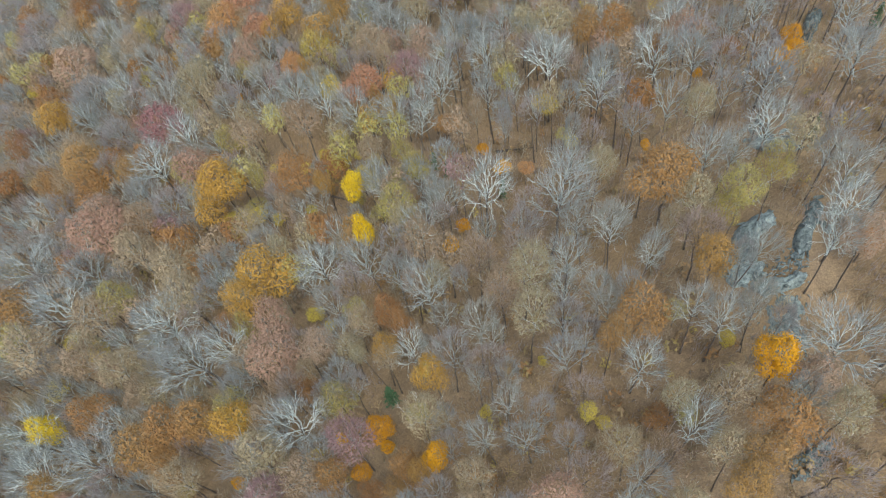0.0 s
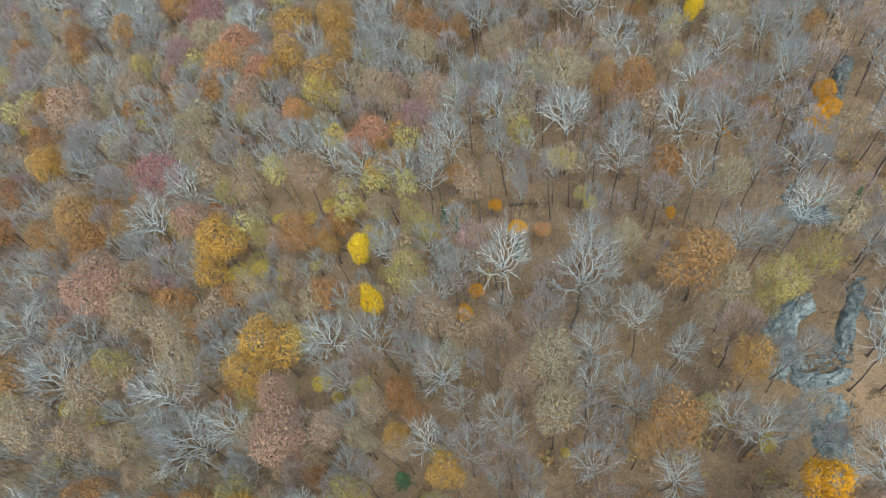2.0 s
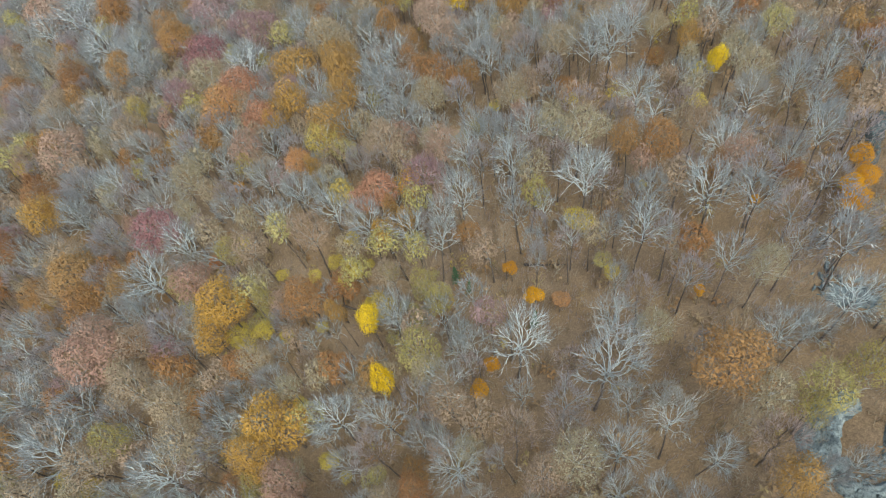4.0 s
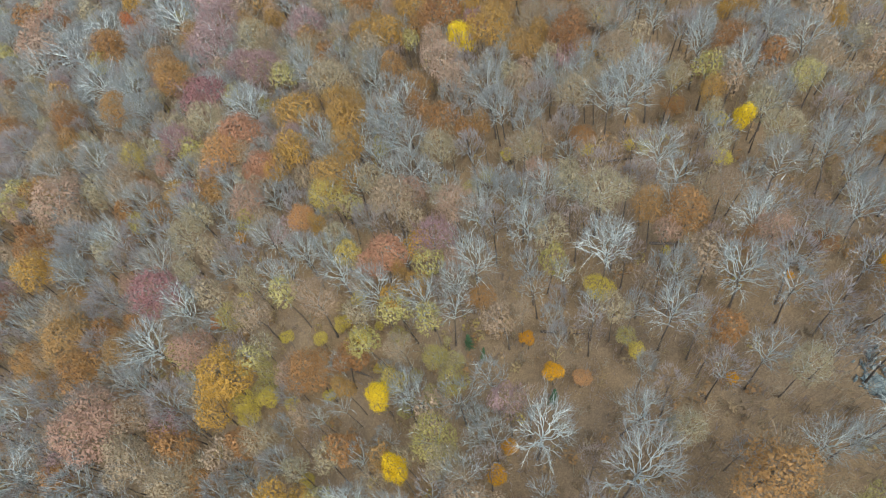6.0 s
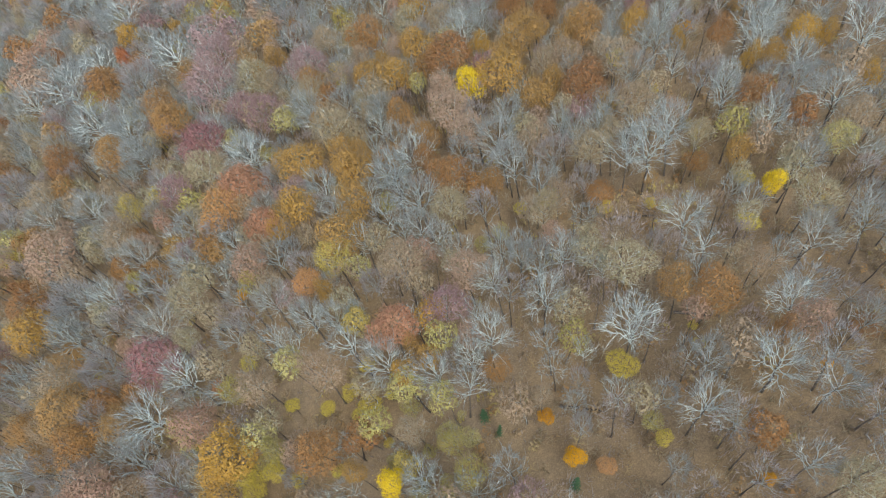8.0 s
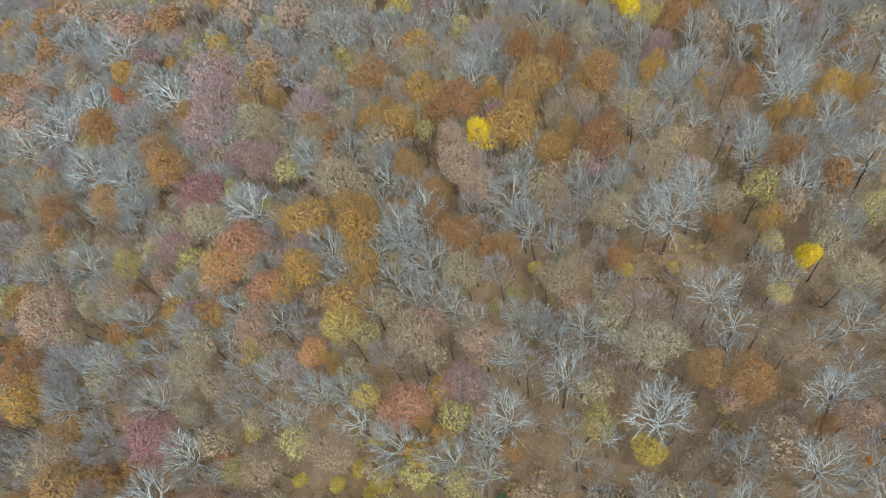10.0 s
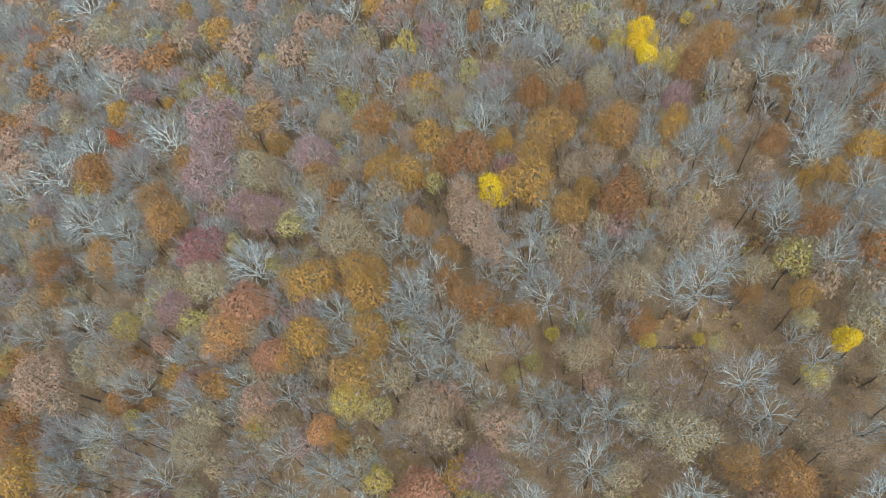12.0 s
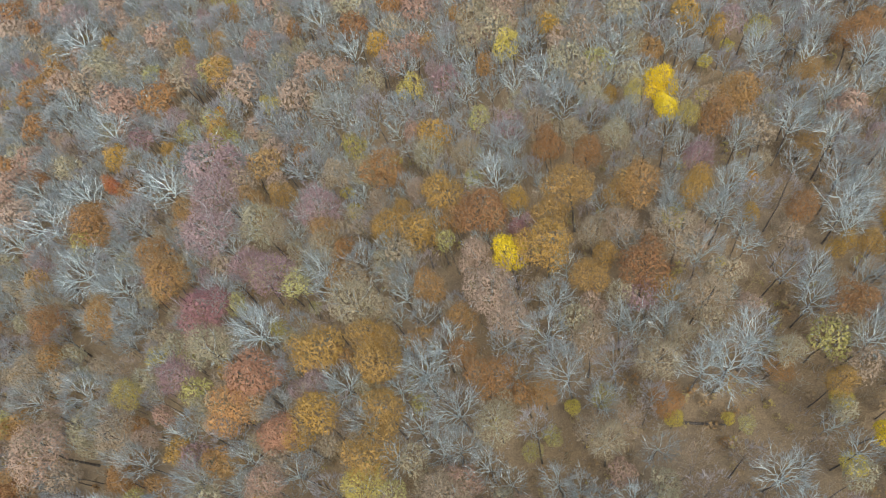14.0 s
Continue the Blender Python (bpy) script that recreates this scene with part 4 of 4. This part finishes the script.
SALMON_B = [(-106.6, 281.7, 28.0, 6.7), (-7.0, 288.7, 26.4, 5.8), (-113.8, 289.9, 26.7, 6.4), (-60.0, 294.5, 25.9, 5.2), (-135.5, 306.1, 26.7, 6.5), (-98.2, 315.4, 26.7, 6.5), (-124.5, 344.8, 26.7, 6.1), (-170.2, 352.3, 26.7, 6.4), (-152.4, 354.8, 26.7, 6.4)]
MAUVE_A = [(-6.0, 129.3, 26.2, 4.8), (-39.9, 170.6, 24.3, 3.4), (-74.1, 179.6, 25.6, 4.9), (-50.8, 201.9, 27.0, 5.6), (48.5, 203.5, 21.6, 3.6), (-58.3, 206.4, 26.2, 4.8), (-69.9, 220.0, 28.3, 8.0), (-39.7, 220.2, 27.7, 6.3), (-69.7, 233.8, 28.3, 7.3), (-65.9, 243.1, 27.1, 5.7), (-72.7, 247.4, 28.3, 7.6), (-2.1, 255.5, 25.4, 4.7), (-4.8, 260.6, 24.1, 2.6), (-141.7, 347.4, 27.1, 5.7)]
FIR_A = [(-12.4, 50.1, 8.3, 2.3), (67.4, 81.0, 7.3, 1.3), (14.1, 93.7, 7.4, 1.4), (2.1, 106.8, 7.0, 1.0), (-0.8, 110.4, 7.5, 1.5), (93.5, 113.3, 8.0, 2.0)]
AMBER_A = [(-58.6, 168.0, 27.6, 6.2)]

NOTED = {
    "pale_limbed_tree": PALE_LIMBED_A + PALE_LIMBED_B + PALE_LIMBED_C + PALE_LIMBED_D + PALE_LIMBED_E + PALE_LIMBED_F,
    "bare_tree": BARE_A + BARE_B + BARE_C + BARE_D + BARE_E,
    "tan_leaved_tree": TAN_A + TAN_B + TAN_C + TAN_D,
    "russet_tree": RUSSET_A + RUSSET_B + RUSSET_C + RUSSET_LOW_A,
    "golden_tree": GOLD_A + GOLD_B + GOLD_C,
    "yellow_tree": YELLOW_THIN_A,
    "lemon_tree": YELLOW_LOW_A + YELLOW_LOW_B + LEMON_LOW_A,
    "bright_yellow_tree": YELLOW_A,
    "bright_golden_tree": ORANGE_A + ORANGE_LOW_A,
    "coral_tree": CORAL_A,
    "plum_tree": PLUM_A,
    "olive_tree": OLIVE_A + OLIVE_LOW_A,
    "red_tree": RED_A + RED_LOW_A,
    "salmon_tree": SALMON_A + SALMON_B,
    "mauve_tree": MAUVE_A,
    "fir_tree": FIR_A,
    "amber_tree": AMBER_A,
}
for kind, rows in NOTED.items():
    for row in rows:
        plant(kind, *row)


# ---- the rest of the woods ----
def in_view(x, y, margin=12):
    """The stretch of hillside that the flight passes over."""
    west, east = -105 - 0.31 * y - margin, 58 + 0.27 * y + margin
    return 10 - margin < y < 455 + margin and west < x < min(east, 125) and y < 455 - (x + 223) * 0.56 + margin


def thin_wood(x, y):
    """From 0 in the close woods of the valley to 1 on the open slope in the south-east."""
    return 1 / (1 + math.exp(min(-(x - 2 - 0.04 * y) / 7, 50))) / (1 + math.exp(min((y - 128) / 12, 50)))


def fill():
    rng = random.Random(17)
    spots = []
    cell = {}
    for x, y, r, h in PLANTED:
        if h < 12:
            y, r = y - 4.0, r + 3.0  # small trees stand at the north of a gap
        cell.setdefault((int(x // 12), int(y // 12)), []).append((x, y, r))
    y = 0.0
    while y < 470:
        x = -260.0
        while x < 135:
            px, py = x + rng.uniform(-2.6, 2.6), y + rng.uniform(-2.6, 2.6)
            x += 5.0
            if not in_view(px, py):
                continue
            if math.hypot((px - 55.3 + 2) / 8, (py - 57.7 + 9) / 25) < 1:
                continue
            if rng.random() < 0.42 * thin_wood(px, py):
                continue
            west = px < 12 - 0.1 * py
            r = rng.uniform(2.9, 4.9) if py > 230 else rng.uniform(2.3, 4.2)
            ok = True
            for i in (-1, 0, 1):
                for j in (-1, 0, 1):
                    for qx, qy, qr in cell.get((int(px // 12) + i, int(py // 12) + j), ()):
                        if (qx - px) ** 2 + (qy - py) ** 2 < ((0.42 if west or py > 230 else 0.5) * (qr + r)) ** 2:
                            ok = False
            if not ok:
                continue
            cell.setdefault((int(px // 12), int(py // 12)), []).append((px, py, r))
            spots.append((px, py, r))
        y += 5.0
    return spots


NEAR_MIX = (("bare_tree", 0.29), ("slender_bare_tree", 0.11), ("pale_limbed_tree", 0.17), ("tan_leaved_tree", 0.22), ("russet_tree", 0.08), ("golden_tree", 0.02), ("salmon_tree", 0.03), ("mauve_tree", 0.03), ("olive_tree", 0.04))
THIN_MIX = (("bare_tree", 0.4), ("slender_bare_tree", 0.36), ("pale_limbed_tree", 0.06), ("tan_leaved_tree", 0.12), ("russet_tree", 0.06))
FAR_MIX = (("bare_tree", 0.43), ("slender_bare_tree", 0.05), ("pale_limbed_tree", 0.28), ("tan_leaved_tree", 0.11), ("russet_tree", 0.03), ("salmon_tree", 0.04), ("mauve_tree", 0.04), ("olive_tree", 0.02))


def choose(rng, x, y):
    table = FAR_MIX if y > 210 else THIN_MIX if rng.random() < thin_wood(x, y) else NEAR_MIX
    if rng.random() < 0.5 * bell(x, y, -32, 117, 32, 14):
        return rng.choice(("yellow_tree", "olive_tree", "olive_tree", "golden_tree"))
    s = rng.random() * sum(w for _, w in table)
    for kind, w in table:
        s -= w
        if s < 0:
            return kind
    return "bare_tree"


def build_woods():
    rng = random.Random(23)
    far, counts = {}, {kind: len(rows) for kind, rows in NOTED.items()}
    for x, y, r in fill():
        kind = choose(rng, x, y)
        high = 13.5 + 1.3 * r + rng.uniform(-1.5, 2.5) + hollow(x)
        counts[kind] = counts.get(kind, 0) + 1
        near = (x + 10) ** 2 + (y - 60) ** 2 < 190 ** 2
        if near and counts[kind] <= 290:
            plant(kind, x, y, high, r, 70)
        else:
            far.setdefault(kind, []).append((x, y, high, r))
    for kind, rows in far.items():
        vs, fs, ms, n = [], [], [], 0
        shade, sizes = [], []
        for x, y, high, r in rows:
            t, c = FAR[kind, rng.randrange(KINDS[kind]["n"])]
            shade.append(rng.random())
            sizes.append(len(t[0]) + len(c[0]))
            m = np.array(leaning(rng, x, y, high, r))
            for (v, f, s), lift in ((t, 0), (c, 1)):
                vs.append(v @ m[:3, :3].T + m[:3, 3])
                fs.append(f + n)
                ms.append(s + lift)
                n += len(v)
        me = mesh_from("far_woods", np.concatenate(vs), np.concatenate(fs), np.concatenate(ms), [TRUNK, *KINDS[kind]["mats"]])
        me.attributes.new("tint", "FLOAT", "POINT").data.foreach_set("value", np.repeat(shade, sizes).astype(np.float32))
        tagged(new("far_woods", me), "distant " + LABELS[kind][1] + " covering the hillside", "woods", kind="stuff")


build_woods()


# ---- undergrowth ----
def strew(name, label, mat, patterns, count, seed, sizes, keep):
    """Many small plants on the forest floor, each with a shade of its own, joined into one mesh."""
    rng = random.Random(seed)
    vs, fs, shade, n = [], [], [], 0
    for _ in range(count):
        y = 460 * rng.random() ** 1.15
        x = rng.uniform(-240, 125)
        if not in_view(x, y, 4) or not keep(rng, x, y):
            continue
        v, f, _m = patterns[rng.randrange(len(patterns))]
        a, s = rng.random() * 6.283, rng.uniform(*sizes)
        turn = np.array(((math.cos(a), -math.sin(a), 0), (math.sin(a), math.cos(a), 0), (0, 0, 1)))
        vs.append(v @ turn.T * s + np.array((x, y, ground(x, y))))
        fs.append(f + n)
        shade += [rng.random()] * len(v)
        n += len(v)
    f = np.concatenate(fs)
    me = mesh_from(name, np.concatenate(vs), f, np.zeros(len(f)), [mat])
    me.attributes.new("tint", "FLOAT", "POINT").data.foreach_set("value", np.array(shade, dtype=np.float32))
    tagged(new(name, me), label, "undergrowth", kind="stuff")


def tuft(rng):
    w = Web()
    for _ in range(16):
        a, o = rng.random() * 6.28, 0.15 + 0.6 * rng.random()
        d = Vector((math.cos(a) * math.sin(o), math.sin(a) * math.sin(o), math.cos(o)))
        p = Vector((rng.gauss(0, 0.5), rng.gauss(0, 0.5), -0.1))
        w.blade(p, p + d * rng.uniform(0.8, 2.4), 0.065, rng, 0)
    return w.arrays()


def thicket(rng):
    w = Web()
    for _ in range(24):
        a, o = rng.random() * 6.28, abs(rng.gauss(0, 0.45))
        d = Vector((math.cos(a) * math.sin(o), math.sin(a) * math.sin(o), math.cos(o)))
        p = Vector((rng.gauss(0, 1.1), rng.gauss(0, 1.1), rng.uniform(-0.1, 0.7)))
        w.blade(p, p + d * rng.uniform(0.7, 1.8), 0.055, rng, 0)
    return w.arrays()


def sapling(rng):
    w = Web()
    lean = Vector((rng.gauss(0, 0.1), rng.gauss(0, 0.1), 1))
    w.spike(Vector((0, 0, -0.3)), lean * 7, 0.06, 0)
    for i in range(14):
        s = 0.25 + 0.7 * i / 14
        a = 2.4 * i
        p = lean * (7 * s)
        e = p + Vector((math.cos(a), math.sin(a), 0.9 + 0.4 * rng.random())) * (2.1 - 1.3 * s) * (0.8 + 0.4 * rng.random())
        w.blade(p, e, 0.06, rng, 0)
        for _ in range(2):
            q = p.lerp(e, 0.3 + 0.7 * rng.random())
            w.blade(q, q + Vector((rng.gauss(0, 0.5), rng.gauss(0, 0.5), 0.5 + 0.4 * rng.random())), 0.055, rng, 0)
    return w.arrays()


def leafy_bush(rng):
    w = Web()
    for _ in range(18):
        d = Vector((rng.gauss(0, 1), rng.gauss(0, 1), abs(rng.gauss(0, 0.9)))).normalized()
        w.leaf(Vector((d.x * 1.1, d.y * 1.1, 1.2 + d.z * 1.9)), rng.uniform(0.5, 1.0), d + Vector((0, 0, 0.5)), rng, 0)
    for _ in range(5):
        p = Vector((rng.gauss(0, 0.15), rng.gauss(0, 0.15), -0.2))
        w.blade(p, Vector((rng.gauss(0, 0.8), rng.gauss(0, 0.8), 2.4)), 0.05, rng, 0)
    return w.arrays()


brush_rng = random.Random(31)
strew("bushes", "low bushes with withered russet, tan and olive leaves", BUSH, [leafy_bush(brush_rng) for _ in range(6)], 9000, 35, (0.5, 1.25), lambda rng, x, y: bell(x, y, 55.3, 57.7 - 8, 9, 20) < 0.3 and noise.noise((x / 14, y / 14, 0.5)) > -0.12)
strew("undergrowth", "bare brown brushwood on the leafy forest floor", BRUSH, [tuft(brush_rng) for _ in range(6)], 9000, 32, (0.7, 1.6), lambda rng, x, y: True)
strew("thicket", "knee-high to man-high haze of bare brown shoots on the open slope", THICKET, [thicket(brush_rng) for _ in range(6)], 16000, 37, (0.6, 1.7), lambda rng, x, y: rng.random() < 0.25 + 0.75 * thin_wood(x, y) and y < 260 and bell(x, y, 55.3, 50, 8, 18) < 0.35)
strew("saplings", "thin leafless saplings between the forest trees", SAPLING, [sapling(brush_rng) for _ in range(6)], 4200, 33, (0.45, 1.3), lambda rng, x, y: True)


# ---- rocks and fallen trunks ----
def rock_mesh(seed):
    rng = random.Random(seed)
    bm = bmesh.new()
    for _ in range(15):
        d = Vector((rng.gauss(0, 1), rng.gauss(0, 1), rng.gauss(0, 1))).normalized()
        bm.verts.new((d.x * 0.5 * rng.uniform(0.8, 1.1), d.y * 0.36 * rng.uniform(0.8, 1.1), d.z * 0.36 * rng.uniform(0.7, 1.1)))
    made = bmesh.ops.convex_hull(bm, input=bm.verts)
    bmesh.ops.delete(bm, geom=[v for v in made["geom_interior"] if isinstance(v, bmesh.types.BMVert)], context="VERTS")
    me = bpy.data.meshes.new("rock")
    bm.to_mesh(me)
    bm.free()
    me.materials.append(ROCK)
    return me


ROCK_MESHES = [rock_mesh(900 + i) for i in range(10)]
rock_rng = random.Random(77)


def rock_bed(base, line, width, rise):
    """The solid rock or packed rubble under the loose pieces: a rough strip along a line that dips into the soil at its rims."""
    x0, y0 = base.location.x, base.location.y
    pts = []
    for k in range(len(line) - 1):
        a, c = Vector((*line[k], 0)), Vector((*line[k + 1], 0))
        n = max(int((c - a).length / 0.4), 2)
        pts += [a.lerp(c, i / n) for i in range(n)]
    pts.append(Vector((*line[-1], 0)))
    across, v, f = 19, [], []
    for i, q in enumerate(pts):
        way = (pts[min(i + 2, len(pts) - 1)] - pts[max(i - 2, 0)]).normalized()
        side = Vector((-way.y, way.x, 0))
        ends = min(1.0, 0.35 + 0.25 * min(i, len(pts) - 1 - i))
        rim = 1 + 0.3 * noise.noise((q.x / 2.2, q.y / 2.2, 9.1))
        for j in range(across):
            u = 2 * j / (across - 1) - 1
            r = q + side * (u * 0.5 * width * ends * rim)
            shelf = noise.noise((r.x / 1.5, r.y / 1.5, 2.2))
            step = 0.5 * round(shelf * 3) / 3 + 0.9 * noise.noise((r.x / 0.6, r.y / 0.6, 5.5))
            lift = max(rise, 0.5) * ends * (1 - abs(u) ** 3) * step + rise * ends * (1 - abs(u) ** 3) - 0.6 * abs(u) ** 4
            v.append((r.x - x0, r.y - y0, ground(r.x, r.y) - base.location.z + lift))
    for i in range(len(pts) - 1):
        for j in range(across - 1):
            q = i * across + j
            f += [(q, q + 1, q + across + 1), (q, q + across + 1, q + across)]
    new("rock_bed", mesh_from("rock_bed", np.array(v), np.array(f), np.zeros(len(f)), [ROCK])).parent = base


def outcrop(name, label, runs, beds=()):
    """A group of rocks along lines over the ground: points, width, count, least and largest size; and the beds under them."""
    (x0, y0) = runs[0][0][0]
    base = new(name)
    base.matrix_basis = pose(x0, y0, ground(x0, y0))
    tagged(base, label, "rocks")
    for line, width, rise in beds:
        rock_bed(base, line, width, rise)
    for line, width, count, least, most in runs:
        for i in range(count):
            s = (i + rock_rng.random()) / count * (len(line) - 1)
            k = min(int(s), len(line) - 2)
            a, c = Vector((*line[k], 0)), Vector((*line[k + 1], 0))
            p = a.lerp(c, s - k) + Vector((rock_rng.gauss(0, width * 0.4), rock_rng.gauss(0, width * 0.4), 0))
            size = least + (most - least) * rock_rng.random() ** 1.6
            way = math.degrees(math.atan2(c.y - a.y, c.x - a.x)) + rock_rng.gauss(0, 25)
            piece = new("rock", ROCK_MESHES[rock_rng.randrange(10)])
            piece.parent = base
            piece.matrix_basis = pose(p.x - x0, p.y - y0, ground(p.x, p.y) - ground(x0, y0) + size * 0.12, rock_rng.gauss(0, 14), rock_rng.gauss(0, 14), way) @ Matrix.Diagonal((size * 1.9, size, size * rock_rng.uniform(0.8, 1.3), 1))


LEDGE = ((55.8, 65.0), (52.0, 63.2), (49.9, 60.4), (49.2, 56.6), (50.3, 53.6))
LIP = ((49.8, 54.2), (51.4, 51.8), (53.6, 51.4), (56.4, 51.8))
SPUR = ((63.8, 67.0), (61.8, 63.2), (58.4, 59.0), (56.6, 56.0))
TONGUE = ((53.2, 49.8), (52.6, 46.7), (52.2, 43.8), (52.0, 40.4), (51.8, 37.2), (51.4, 34.2), (50.9, 31.6))
outcrop("rock_outcrop", "grey lichened rock ledge breaking out of the wooded slope", (
    (LEDGE, 2.0, 190, 0.35, 1.5), (LIP, 1.1, 90, 0.4, 1.5), (((52.1, 53.4), (54.4, 54.6), (56.6, 56.0), (56.1, 53.0)), 2.2, 120, 0.25, 0.8)),
    ((LEDGE, 4.6, 1.0), (LIP, 2.4, 1.1)))
outcrop("rock_outcrop", "pale grey boulders on the wooded slope beside a ledge", ((SPUR, 1.3, 70, 0.35, 1.4), (((62.3, 62.9), (63.4, 59.9)), 1.0, 14, 0.5, 1.4)), ((SPUR, 3.0, 0.9),))
outcrop("scree", "grey tongue of loose stones below the rock ledge", ((TONGUE[:4], 3.6, 190, 0.2, 0.7), (TONGUE[3:], 2.2, 100, 0.2, 0.7)), ((TONGUE[:4], 6.2, 0.25), (TONGUE[3:], 3.8, 0.25)))
outcrop("rock_outcrop", "upright grey rock rib on the upper slope", ((((88.8, 126.0), (84.0, 118.5), (78.6, 110.6)), 1.0, 26, 0.6, 1.8),), ((((88.8, 126.0), (84.0, 118.5), (78.6, 110.6)), 3.6, 1.2),))
outcrop("rock_outcrop", "grey boulders beneath a pale bare tree", ((((66.2, 80.2), (64.6, 82.4), (61.8, 81.7), (59.5, 84.2), (62.2, 89.0)), 2.0, 90, 0.4, 1.6),), ((((59.5, 84.2), (62.5, 82.4), (65.9, 79.2)), 4.6, 0.6),))
outcrop("rock_outcrop", "few mossy grey boulders in a brown hollow", ((((51.8, 28.1), (49.9, 25.3), (47.4, 22.6)), 1.6, 26, 0.7, 2.2),), ((((53.0, 27.6), (50.8, 24.6)), 3.0, 0.5),))


def fallen_trunk(ax, ay, bx, by):
    a, c = Vector((ax, ay, ground(ax, ay) + 0.25)), Vector((bx, by, ground(bx, by) + 0.3))
    w = Web()
    pts = [a.lerp(c, i / 5) + Vector((0, 0, rock_rng.gauss(0, 0.06))) for i in range(6)]
    for i in (1, 2, 3, 4):
        pts[i].z = max(pts[i].z, ground(pts[i].x, pts[i].y) + 0.2)
    w.tube(pts, [0.34, 0.3, 0.27, 0.22, 0.16, 0.08], 7, 0)
    log = new("fallen_log", mesh_from("fallen_log", *w.arrays(), [TRUNK]))
    tagged(log, "dark fallen tree trunk lying on brown leaf litter", "log", "fallen logs")


for ends in ((20.9, 57.8, 29.3, 54.1), (37.0, 52.8, 41.6, 50.7), (14.6, 110.0, 22.7, 106.6), (39.1, 124.0, 46.2, 120.5), (-28.1, 111.8, -22.8, 108.5), (79.9, 245.8, 92.3, 240.5), (60.7, 161.3, 67.3, 162.9), (33.4, 152.1, 42.3, 149.4), (70.6, 153.3, 78.8, 151.6), (-57.9, 65.4, -49.8, 59.5), (-80.6, 70.1, -73.6, 65.3), (91.4, 172.0, 94.4, 164.6)):
    fallen_trunk(*ends)
